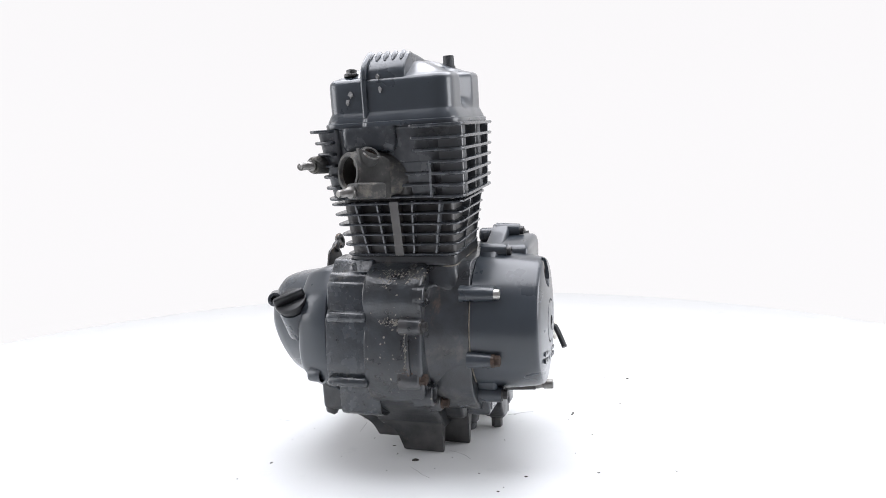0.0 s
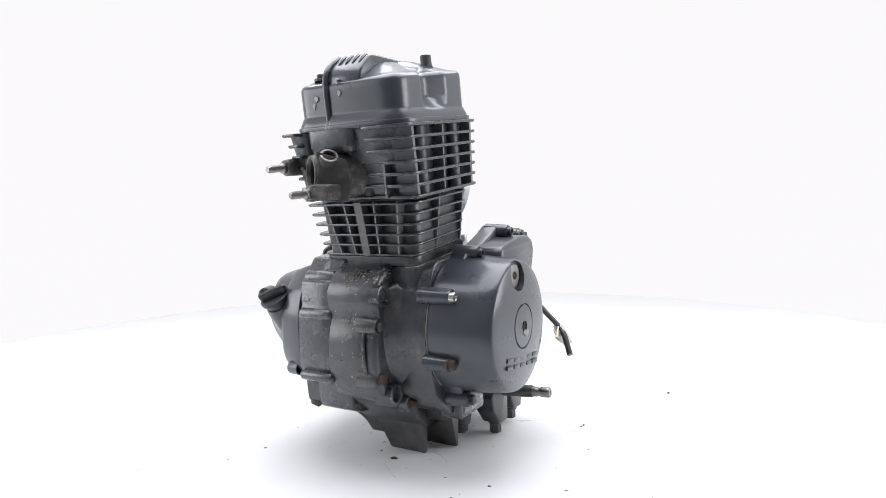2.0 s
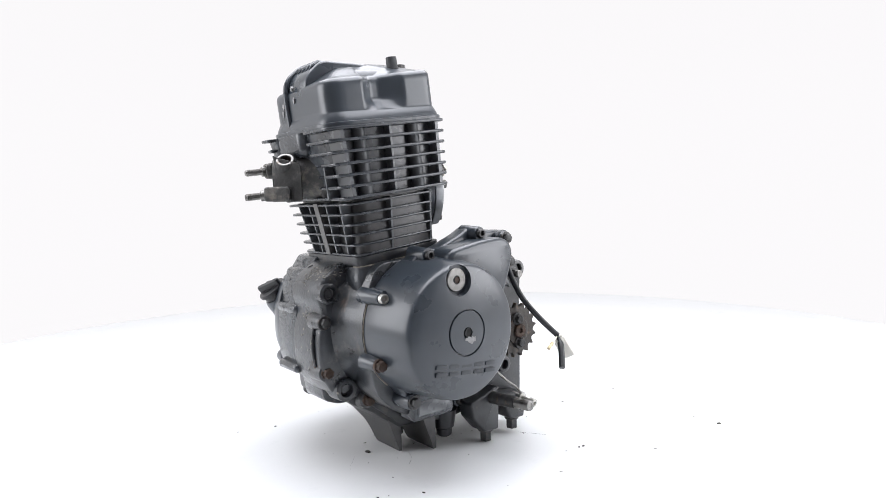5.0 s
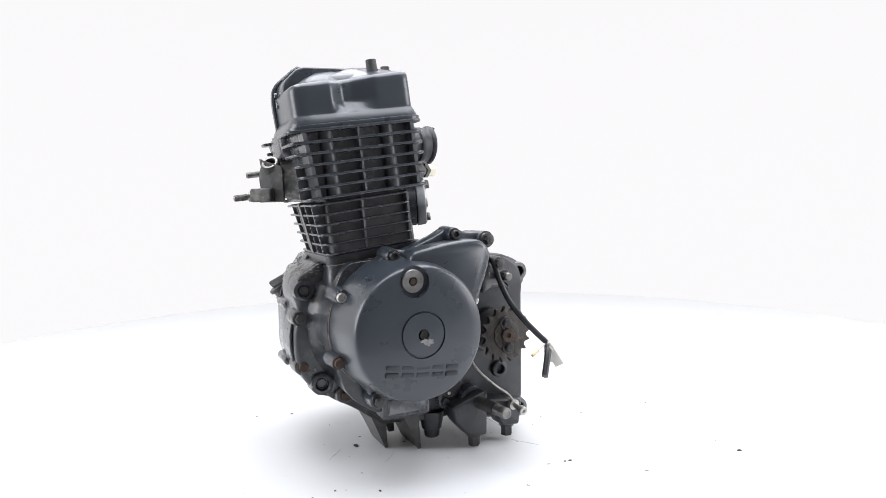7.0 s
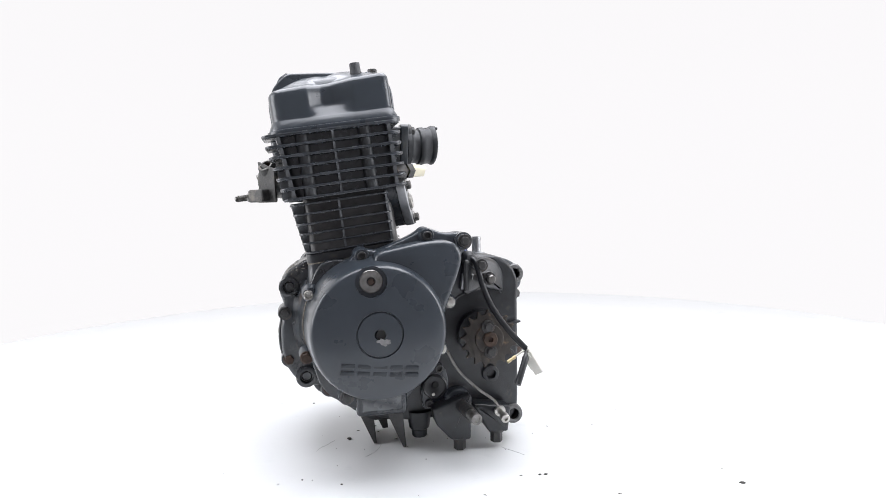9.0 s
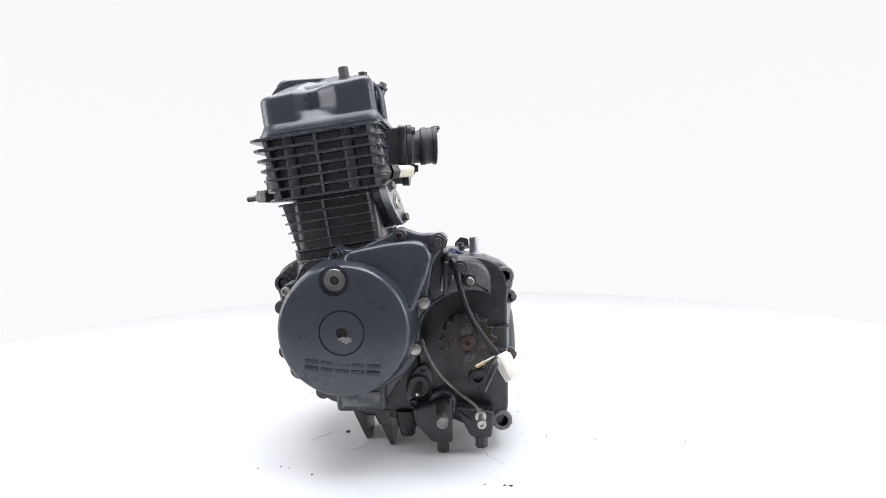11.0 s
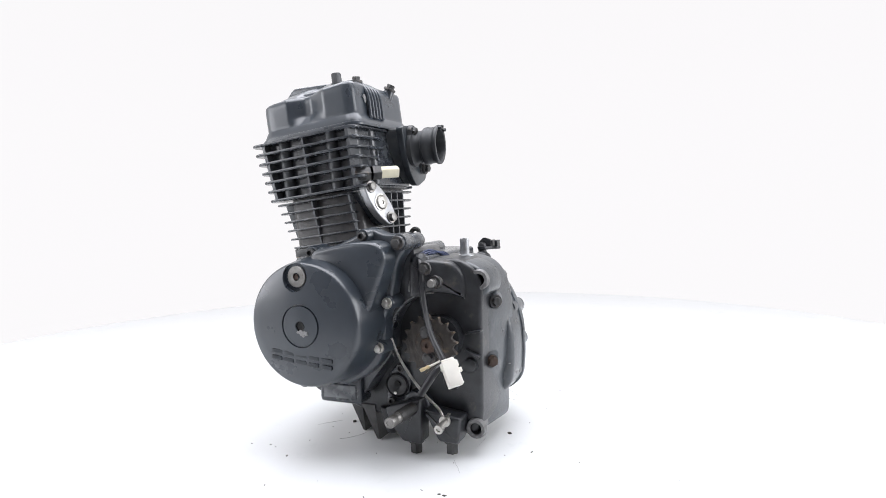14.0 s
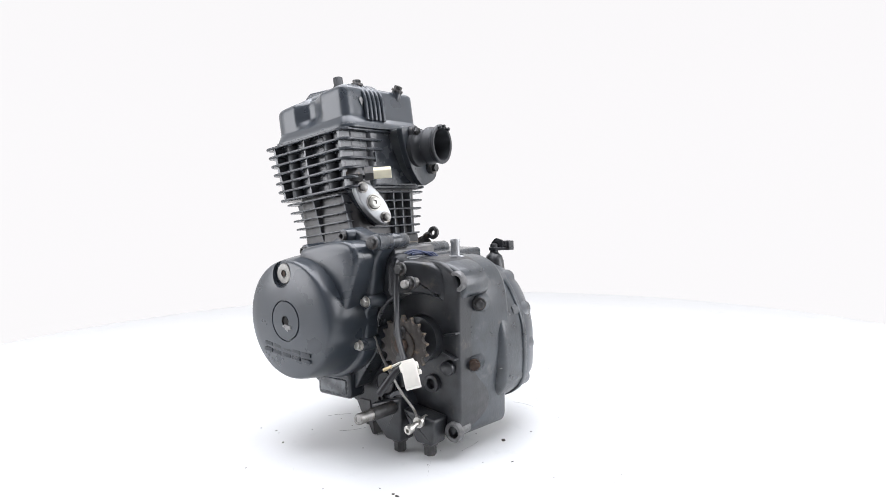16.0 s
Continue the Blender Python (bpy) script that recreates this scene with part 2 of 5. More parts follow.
# ---------------------------------------------------------------- the tent and the table
def build_setting():
    bm = bmesh.new()
    n, rad, ys = 40, 1.5, -0.7
    # back and sides: a tall curved wall from beside the camera round behind the table
    path = [Vector((-rad, ys))] + [Vector((rad * math.cos(radians(180 - 180 * i / n)), 0.2 + rad * math.sin(radians(180 * i / n)))) for i in range(n + 1)] + [Vector((rad, ys))]
    rings = []
    for z, d in ((-0.012, 0.32), (0.004, 0.2), (0.05, 0.09), (0.12, 0.03), (0.22, 0.0), (1.9, 0.0)):
        rings.append([((p.x * (1 - d / rad), p.y - (d * (p.y - 0.2) / rad if p.y > 0.2 else 0), z)) for p in path])
    loft(bm, TOP, rings, cap=False, close=False)
    # the wall's brightness is emission in its material, not lamplight falling on it
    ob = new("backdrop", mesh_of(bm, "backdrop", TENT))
    tagged(ob, "seamless white fabric wall of a photo tent, given an even glow of its own", "backdrop", kind="structure")
    mod = ob.modifiers.new("thickness", "SOLIDIFY")
    mod.thickness, mod.offset = 0.004, 1
    bm = bmesh.new()
    block(bm, TOP, (-1.6, 1.6), (-0.76, 2.2), (-0.05, -0.01), 0.002)
    tagged(new("floor", mesh_of(bm, "floor", BOARD)), "plain white table board under the turntable", "floor", kind="structure")
    bm = bmesh.new()
    lathe(bm, TOP, [(0, -0.0095), (0.66, -0.0095), (0.662, -0.008), (0.662, -0.002), (0.66, 0.0), (0, 0.0)], 128)
    table = new("turntable", mesh_of(bm, "turntable", BOARD))
    return tagged(table, "round white laminate turntable with faint scuffs", "turntable")


turntable = build_setting()
# ---------------------------------------------------------------- the engine: x to its rear, y to its right side, z up
engine = tagged(new("motorcycle_engine"), "used slate-grey single-cylinder motorcycle engine standing on a white turntable", "engine")


# fasteners, made once and shared
def hex_head_mesh(name, r, h, mat, washer=1.35, dish=True):
    bm = bmesh.new()
    lathe(bm, TOP, [(0, -0.002), (r * washer, -0.002), (r * washer, 0.0008), (r * washer * 0.95, 0.0014), (0, 0.0014)], 24)
    hexa = [Vector((r * math.cos(radians(60 * i)), r * math.sin(radians(60 * i)))) for i in range(6)]
    casting(bm, TOP, hexa, 0.001, h, 0, r * 0.14, n=2)
    if dish:
        lathe(bm, TOP, [(r * 0.55, h + 0.0002), (r * 0.4, h - 0.0006), (0, h - 0.0006)], 12)
    return mesh_of(bm, name, mat)


def allen_head_mesh(name, r, h, mat):
    bm = bmesh.new()
    lathe(bm, TOP, [(r, -0.006), (r, h - 0.001), (r * 0.9, h), (r * 0.62, h), (r * 0.56, h - 0.0004), (r * 0.5, h - 0.004), (0, h - 0.0045)], 24)
    return mesh_of(bm, name, mat)


HEX6 = hex_head_mesh("hex_bolt", 0.0052, 0.0065, STEEL)
HEX6_RUST = hex_head_mesh("rusty_hex_bolt", 0.0062, 0.0075, RUST, 1.2)
HEX6_DARK = hex_head_mesh("dark_hex_bolt", 0.0058, 0.0065, HEADSTEEL, 1.45)
HEX6_WORN = hex_head_mesh("worn_hex_bolt", 0.0056, 0.0065, WORN, 1.4)
HEX8_DARK = hex_head_mesh("drain_bolt", 0.0078, 0.0145, HEADSTEEL, 1.25)
ALLEN = allen_head_mesh("socket_bolt", 0.0056, 0.006, STEEL)
ALLEN_DARK = allen_head_mesh("dark_socket_bolt", 0.0054, 0.005, HEADSTEEL)
LEFT, RIGHT, REAR, DOWN = (0, -1, 0), (0, 1, 0), (1, 0, 0), (0, 0, -1)


def bolt(me, loc, way, parent, label="", spin=0):
    return put("bolt", me, parent, along(loc, way) @ pose(0, 0, 0, 0, 0, spin), label)


def boss(bm, loc, way, r, length, hole=0.0, lip=0.0012):
    """A tube that ends at loc and runs back against way."""
    m = along(loc, way)
    prof = [(r * 1.06, -length), (r, -lip * 2), (r * 0.985, -lip * 0.6), (r - lip, 0)]
    prof += [(hole + lip * 0.6, 0), (hole, -lip), (hole * 0.97, -length * 0.9), (0, -length * 0.9)] if hole else [(0, 0)]
    lathe(bm, m, prof, 28)


def flakes(target, way, spots, size, seed, parent, mat, name, label):
    """Irregular scabs laid on a surface: rays go along way from clusters (centre, spread, count)."""
    rng = random.Random(seed)
    way = Vector(way).normalized()
    me = target.data
    tree = BVHTree.FromPolygons([v.co for v in me.vertices], [tuple(p.vertices) for p in me.polygons])
    bm = bmesh.new()
    for c, spread, count in spots:
        for _ in range(count):
            o = Vector(c) + Vector([rng.gauss(0, 1) * s for s in spread]) - way * 0.3
            hit, nrm, _, _ = tree.ray_cast(o, way)
            if hit is None:
                continue
            if nrm.dot(way) > 0:
                nrm = -nrm
            rr = size * (0.35 + rng.random() ** 2)
            k = rng.uniform(0.25, 0.9)
            m = along(hit, nrm) @ pose(0, 0, 0, 0, 0, rng.uniform(0, 360))
            poly = [Vector((rr * (0.55 + 0.6 * rng.random()) * math.cos(a * 0.785), rr * k * (0.55 + 0.6 * rng.random()) * math.sin(a * 0.785))) for a in range(8)]
            casting(bm, m, poly, -0.0006, 0.0003, 0, 0.0002, n=1)
    ob = part(name, bm, mat, parent, label)
    return tagged(ob, kind="stuff")


def carved(bm, cut):
    """bm with the closed shape cut taken out of it."""
    for b in (bm, cut):
        bmesh.ops.recalc_face_normals(b, faces=b.faces[:])
    obs = []
    for b in (bm, cut):
        me = bpy.data.meshes.new("blank")
        b.to_mesh(me)
        b.free()
        obs.append(new("blank", me))
    mod = obs[0].modifiers.new("cut", "BOOLEAN")
    mod.operation, mod.object, mod.solver = "DIFFERENCE", obs[1], "EXACT"
    bpy.context.view_layer.update()
    got = bpy.data.meshes.new_from_object(obs[0].evaluated_get(bpy.context.evaluated_depsgraph_get()))
    out = bmesh.new()
    out.from_mesh(got)
    for ob in obs:
        bpy.data.objects.remove(ob)
    return out


# ---------------------------------------------------------------- crankcase
SP = (0.052, 0.148)   # sprocket centre in x, z


def build_crankcase():
    # left half, forward of the sprocket: carries the generator cover
    bm = bmesh.new()
    arc = [(SP[0] + 0.0575 * math.cos(radians(a)), SP[1] + 0.0575 * math.sin(radians(a)), 0) for a in range(108, 205, 11)]
    outline = [(-0.145, 0.250, 0.012), (-0.062, 0.255, 0.02), (0.028, 0.262, 0.006)] + arc + [(-0.014, 0.118, 0.004), (-0.036, 0.090, 0.01), (-0.048, 0.072, 0.006), (-0.112, 0.066, 0.015), (-0.150, 0.094, 0.02), (-0.160, 0.128, 0.02), (-0.1695, 0.175, 0.02), (-0.160, 0.222, 0.015)]
    casting(bm, SIDE, rounded(outline, 0.01), -0.0995, -0.02, 0.002, 0.0)
    left = part("left_crankcase", bm, CASE, engine, "stained slate-grey cast crankcase half")
    # left half, behind: wall in back of the sprocket
    bm = bmesh.new()
    casting(bm, SIDE, rounded([(-0.01, 0.246), (0.03, 0.250), (0.078, 0.246), (0.100, 0.234, 0.012), (0.1085, 0.212, 0.01), (0.106, 0.19), (0.1055, 0.10), (0.1045, 0.045, 0.015), (0.094, 0.024, 0.014), (0.075, 0.030), (0.045, 0.038), (-0.01, 0.045)], 0.006), -0.076, -0.012, 0.005, 0.0)
    # shelf above the sprocket, with the arc of its pocket cut in
    arc2 = [(SP[0] + 0.058 * math.cos(radians(a)), SP[1] + 0.058 * math.sin(radians(a)), 0) for a in range(112, 52, -8)]
    slant = Matrix(((1, 0, 0, 0), (0.60, 0, 1, -0.0180), (0, 1, 0, 0), (0, 0, 0, 1)))
    casting(bm, slant, rounded([(0.026, 0.246, 0.006), (0.026, 0.206, 0)] + arc2 + [(0.088, 0.202, 0.004), (0.087, 0.226, 0.01), (0.074, 0.243, 0.012), (0.046, 0.248, 0.01)], 0.003), -0.112, -0.070, 0.006, 0.0)
    lathe(bm, along((SP[0], -0.072, SP[1]), LEFT), [(0.050, -0.01), (0.049, 0.003), (0.046, 0.004), (0.044, 0.001), (0.030, 0.002), (0.0285, 0.016), (0.020, 0.018), (0, 0.018)], 40)
    boss(bm, (0.066, -0.083, 0.093), LEFT, 0.011, 0.02, 0.006)
    boss(bm, (0.0905, -0.083, 0.115), LEFT, 0.009, 0.02, 0.0)
    # webs behind the sprocket
    for a in (12, -22):
        c = Vector((SP[0], SP[1])) + Vector((math.cos(radians(a)), math.sin(radians(a)))) * 0.046
        m = Matrix.Translation((c.x, -0.080, c.y)) @ pose(0, 0, 0, 0, -a, 0)
        block(bm, m, (-0.010, 0.010), (-0.004, 0.006), (-0.0012, 0.0012), 0.0006)
    rear = part("rear_crankcase", bm, DARK, engine, "grimy black casting round the drive sprocket")
    bm = bmesh.new()
    pts = [(SP[0] + 0.0595 * math.cos(radians(a)), -0.1005, SP[1] + 0.0595 * math.sin(radians(a))) for a in range(88, 205, 6)]
    sweep(bm, [Vector(p) for p in pts], 0.0013, 6)
    part("pocket_rim", bm, CASE, rear)
    # pads with the two rear mounting eyes
    for poly, y0, (x, y, z) in (([(0.074, 0.246), (0.096, 0.240), (0.110, 0.230), (0.1145, 0.216), (0.1120, 0.202), (0.098, 0.196), (0.080, 0.214)], -0.0725, (0.1022, -0.0755, 0.2209)), ([(0.074, 0.064), (0.104, 0.066), (0.1110, 0.050), (0.1110, 0.030), (0.100, 0.0205), (0.080, 0.0205)], -0.0765, (0.0962, -0.0805, 0.0360))):
        bm = bmesh.new()
        cut = bmesh.new()
        casting(bm, SIDE, rounded(poly, 0.010), y0, -0.02, 0.006, 0.0)
        lathe(cut, along((x, y0 + 0.03, z), LEFT), [(0, 0), (0.0078, 0), (0.0078, 0.05), (0, 0.05)], 28)
        bm = carved(bm, cut)
        eye = part("mount_pad", bm, WALL, rear)
        bm = bmesh.new()
        lathe(bm, along((x, y, z), LEFT), [(0.0132, -0.006), (0.0124, -0.0012), (0.0116, 0.0), (0.0082, 0.0), (0.0074, -0.0008), (0.0070, -0.030), (0, -0.030)], 32)
        part("eye_rim", bm, NICK, eye, "worn bare rim of the mounting eye")
        bm = bmesh.new()
        lathe(bm, along((x, y + 0.002, z), LEFT), [(0.0072, 0.0), (0.0066, -0.001), (0.0062, -0.026), (0, -0.026)], 24)
        part("eye_bore", bm, HOLE, eye)
    # right half, behind: broad smooth wall that the rear bolts sit on
    bm = bmesh.new()
    casting(bm, SIDE, rounded([(0.02, 0.249), (0.074, 0.246), (0.098, 0.235, 0.016), (0.1115, 0.212, 0.016), (0.1165, 0.180), (0.1155, 0.105), (0.1095, 0.074, 0.010), (0.1085, 0.024, 0.012), (0.08, 0.020), (0.02, 0.035)], 0.016, 6), -0.073, 0.030, 0.016, 0.012, n=5)
    for v in bm.verts:   # the wall runs back towards the right
        if v.co.x > 0.06:
            v.co.x -= 0.22 * max(0.0, -0.005 - v.co.y)
    casting(bm, SIDE, rounded([(0.0, 0.246), (0.046, 0.241), (0.072, 0.229, 0.02), (0.096, 0.204, 0.02), (0.109, 0.180, 0.02), (0.1195, 0.150), (0.1215, 0.105), (0.1175, 0.068, 0.016), (0.092, 0.048, 0.02), (0.06, 0.044), (0.0, 0.05)], 0.018, 6), 0.000, 0.0600, 0.012, 0.0012, n=5)
    # joint flange with its bolt swellings
    joint = [(0.0, 0.248), (0.046, 0.243), (0.073, 0.231, 0.02), (0.098, 0.205, 0.02), (0.111, 0.181, 0.02), (0.1215, 0.151), (0.1235, 0.105), (0.1195, 0.066, 0.016), (0.093, 0.046, 0.02), (0.06, 0.042), (0.0, 0.048)]
    casting(bm, SIDE, rounded(joint, 0.018, 6), 0.0505, 0.0598, 0.003, 0.001)
    for x, z in ((0.079, 0.207), (0.1015, 0.166), (0.1060, 0.082)):
        lathe(bm, along((x, 0.0596, z), RIGHT), [(0, -0.020), (0.0130, -0.020), (0.0140, -0.004), (0.0140, 0.0), (0, 0.0)], 24)
    for x, y, z in ((0.1125, -0.0400, 0.1900), (0.1095, -0.0500, 0.1155)):
        lathe(bm, along((x, y, z), (0.62, -0.78, 0)), [(0.0150, -0.016), (0.0108, -0.008), (0.0096, -0.002), (0.0086, 0), (0, 0)], 24)
    rwall = part("right_crankcase", bm, WALL, engine, "scuffed slate-grey rear wall of the crankcase")
    flakes(rwall, (-0.75, 0.55, 0), (((0.12, -0.02, 0.06), (0, 0.012, 0.012), 12), ((0.12, 0.03, 0.15), (0, 0.016, 0.05), 22), ((0.12, -0.01, 0.22), (0, 0.02, 0.012), 16), ((0.12, 0.058, 0.165), (0, 0.0012, 0.022), 40), ((0.12, 0.064, 0.115), (0, 0.001, 0.012), 20)), 0.0013, 8, rwall, NICK, "paint_nick", "small nicks down to bare metal")
    bolt(HEX6_DARK, (0.1125, -0.0400, 0.1900), (0.62, -0.78, 0), rwall, "dull washer-head bolt", 10)
    bolt(HEX6_RUST, (0.1095, -0.0500, 0.1155), (0.62, -0.78, 0), rwall, "rusty washer-head bolt", 25)
    # front of the case: the mounting block
    bm = bmesh.new()
    casting(bm, SIDE, rounded([(-0.132, 0.251), (-0.163, 0.250, 0.006), (-0.187, 0.236, 0.008), (-0.1965, 0.222, 0.008), (-0.1965, 0.207, 0.004), (-0.192, 0.196), (-0.1935, 0.180), (-0.197, 0.166), (-0.1975, 0.138), (-0.193, 0.116), (-0.182, 0.098), (-0.165, 0.088, 0.01), (-0.125, 0.085)], 0.008), -0.0535, 0.0135, 0.006, 0.002, n=4)
    # drum behind the generator cover, flaring into the block
    drum = [(0.108, -0.0294), (0.1035, -0.0444), (0.0985, -0.0524), (0.0930, -0.0594), (0.0885, -0.0694), (0.0862, -0.0814), (0.0845, -0.0994)]
    loft(bm, SIDE, [[(min(p.x, -0.070), min(p.y, 0.246 - 0.5 * max(0.0, -0.125 - p.x)), y) for p in circle(-0.0855, 0.1740, rad, 72)] for rad, y in drum])
    boss(bm, (-0.1848, -0.0575, 0.2160), LEFT, 0.0124, 0.012, 0.0072)
    boss(bm, (-0.1680, -0.0590, 0.1012), LEFT, 0.0135, 0.022, 0.0078)
    # raised web that runs down the block and the lugs on it
    sweep(bm, smooth_path([(-0.196, -0.037, 0.176), (-0.199, -0.038, 0.158), (-0.198, -0.039, 0.136), (-0.190, -0.041, 0.114)]), 0.0020, 8)
    frontblock = part("front_mount", bm, CASE, engine, "stained casting with two engine mounting eyes")
    for x, y, z, rr in ((-0.1880, -0.0510, 0.1235, 0.0112), (-0.1905, -0.0540, 0.1830, 0.0100), (-0.1405, -0.0600, 0.0840, 0.0112)):
        bm = bmesh.new()
        lathe(bm, along((x, y + 0.0008, z), LEFT), [(0, -0.026), (rr * 1.05, -0.024), (rr, -0.006), (rr * 0.92, -0.001), (rr * 0.8, 0), (0, 0)], 22)
        part("bolt_boss", bm, CASE, frontblock)
    flakes(frontblock, (1, 0.25, 0), (((-0.2, -0.045, 0.238), (0, 0.012, 0.003), 110), ((-0.2, -0.018, 0.236), (0, 0.005, 0.005), 90), ((-0.2, -0.030, 0.186), (0, 0.009, 0.003), 150), ((-0.2, -0.036, 0.150), (0, 0.0012, 0.016), 70), ((-0.2, -0.02, 0.16), (0, 0.02, 0.04), 40)), 0.0014, 5, frontblock, CRUST, "corrosion", "pale crusty corrosion")
    flakes(frontblock, (1, 0.25, 0), (((-0.2, -0.038, 0.128), (0, 0.005, 0.006), 120), ((-0.2, -0.03, 0.16), (0, 0.02, 0.04), 26)), 0.0011, 6, frontblock, RUST, "rust_scab", "rust-brown scabs")
    bolt(HEX6_RUST, (-0.1885, -0.050, 0.1239), LEFT, frontblock, "rusty hex bolt", 12)
    bolt(HEX6_DARK, (-0.191, -0.053, 0.183), LEFT, frontblock, "oxidised hex bolt")
    bolt(HEX6_RUST, (-0.1405, -0.0600, 0.0840), LEFT, frontblock, "rusty hex bolt", 20)
    for x, z in ((-0.1848, 0.216), (-0.168, 0.1012)):
        bm = bmesh.new()
        lathe(bm, along((x, -0.052, z), LEFT), [(0, -0.02), (0.0074, -0.02), (0.0074, 0.0), (0.0055, 0.0035), (0.0052, -0.01), (0, -0.01)], 20)
        part("bush", bm, NICK, frontblock, "worn bare mounting bush")
    # right half in front
    bm = bmesh.new()
    casting(bm, SIDE, rounded([(-0.06, 0.257), (-0.140, 0.257), (-0.163, 0.254, 0.004), (-0.178, 0.232, 0.004), (-0.186, 0.228, 0.004), (-0.1885, 0.198, 0.004), (-0.194, 0.190, 0.005), (-0.195, 0.130, 0.012), (-0.186, 0.113, 0.008), (-0.166, 0.106, 0.004), (-0.160, 0.070, 0.006), (-0.14, 0.062), (-0.06, 0.060)], 0.006), 0.010, 0.0600, 0.003, 0.001)
    lathe(bm, along((-0.172, 0.004, 0.236), (-0.6, -0.5, 0.5)), [(0.009, -0.012), (0.008, 0.004), (0.006, 0.006), (0, 0.006)], 18)
    block(bm, SIDE, (-0.1965, -0.175), (0.1845, 0.1975), (0.0105, 0.0595), 0.0045)
    lathe(bm, along((-0.1730, 0.0590, 0.2310), LEFT), [(0, 0), (0.0085, 0), (0.0092, 0.003), (0.0092, 0.044), (0.0080, 0.047), (0, 0.048)], 20)
    lathe(bm, along((-0.1650, 0.0310, 0.2440), (-0.7, -0.3, 0.6)), [(0, -0.015), (0.0090, -0.015), (0.0082, 0.002), (0.0060, 0.004), (0, 0.004)], 18)
    block(bm, SIDE, (-0.1985, -0.180), (0.1120, 0.1240), (0.0105, 0.0595), 0.0045)
    rfront = part("right_front_case", bm, PITTED, engine, "pitted slate-grey crankcase front")
    flakes(rfront, (1, 0, -0.4), (((-0.19, 0.05, 0.215), (0, 0.015, 0.010), 60), ((-0.17, 0.045, 0.245), (0, 0.018, 0.008), 50), ((-0.19, 0.03, 0.13), (0, 0.02, 0.03), 20)), 0.0016, 11, rfront, PITTED, "blistered_paint", "blistered flaking paint")
    return left


left_case = build_crankcase()


# ---------------------------------------------------------------- clutch cover on the right
def build_clutch_cover():
    bm = bmesh.new()
    rim = rounded([(-0.10, 0.252), (-0.156, 0.248, 0.01), (-0.173, 0.230, 0.010), (-0.186, 0.216, 0.015), (-0.1935, 0.190, 0.012), (-0.1935, 0.135, 0.02), (-0.180, 0.109, 0.02), (-0.12, 0.072), (-0.03, 0.056), (0.060, 0.043), (0.092, 0.047, 0.02), (0.1185, 0.067, 0.016), (0.1225, 0.105), (0.1205, 0.150), (0.110, 0.180, 0.02), (0.097, 0.205, 0.02), (0.072, 0.230, 0.02), (0.02, 0.243)], 0.03)
    casting(bm, SIDE, rim, 0.0604, 0.104, 0.0012, 0.010, 0.010)
    bulge = rounded([(-0.08, 0.240), (-0.136, 0.234, 0.03), (-0.160, 0.196), (-0.158, 0.160), (-0.128, 0.116), (-0.08, 0.082), (0.02, 0.070), (0.072, 0.078), (0.084, 0.100), (0.074, 0.150), (0.046, 0.196), (0.0, 0.226)], 0.035)
    casting(bm, SIDE, bulge, 0.098, 0.158, 0.0, 0.018, 0.006)
    for x, z in ((0.0775, 0.207), (0.1025, 0.165), (0.1070, 0.118), (0.0995, 0.069)):
        lathe(bm, along((x, 0.088, z), RIGHT), [(0.0122, -0.027), (0.0116, -0.002), (0.0105, 0), (0, 0)], 24)
    # neck of the filler and bolt ears round the rim
    lathe(bm, along((-0.173, 0.110, 0.198), (-0.62, 0.06, 0.78)), [(0.022, -0.035), (0.019, -0.004), (0.0175, 0.0), (0, 0)], 28)
    for x, z in ((-0.178, 0.120),):
        lathe(bm, along((x, 0.100, z), RIGHT), [(0.009, -0.026), (0.0085, -0.012), (0.0075, -0.010), (0, -0.010)], 18)
    cover = part("clutch_cover", bm, PAINT, engine, "slate-grey clutch cover with rounded bulge")
    bm = bmesh.new()
    m = along((-0.1765, 0.1105, 0.2035), (-0.62, 0.06, 0.78)) @ pose(0, 0, 0, 0, 0, 35)
    lathe(bm, m, [(0.0165, -0.006), (0.0165, 0.0), (0.0195, 0.001), (0.0200, 0.0035), (0.0190, 0.0055), (0.0172, 0.0060), (0, 0.0050)], 32)
    casting(bm, m, rounded([(-0.0185, -0.0035), (0.0185, -0.0035), (0.0185, 0.0035), (-0.0185, 0.0035)], 0.003), 0.004, 0.0150, 0.0, 0.0025)
    part("filler_cap", bm, SLEEVE, cover, "black plastic oil filler cap with grip bar")
    lug = bmesh.new()
    boss(lug, (-0.172, 0.136, 0.206), (-0.9, -0.4, 0), 0.0085, 0.022, 0.0042)
    part("cable_lug", lug, CAST, cover)


build_clutch_cover()


# ---------------------------------------------------------------- generator cover on the left
HUB = (-0.0855, 0.1740)   # centre of the round cover in x, z


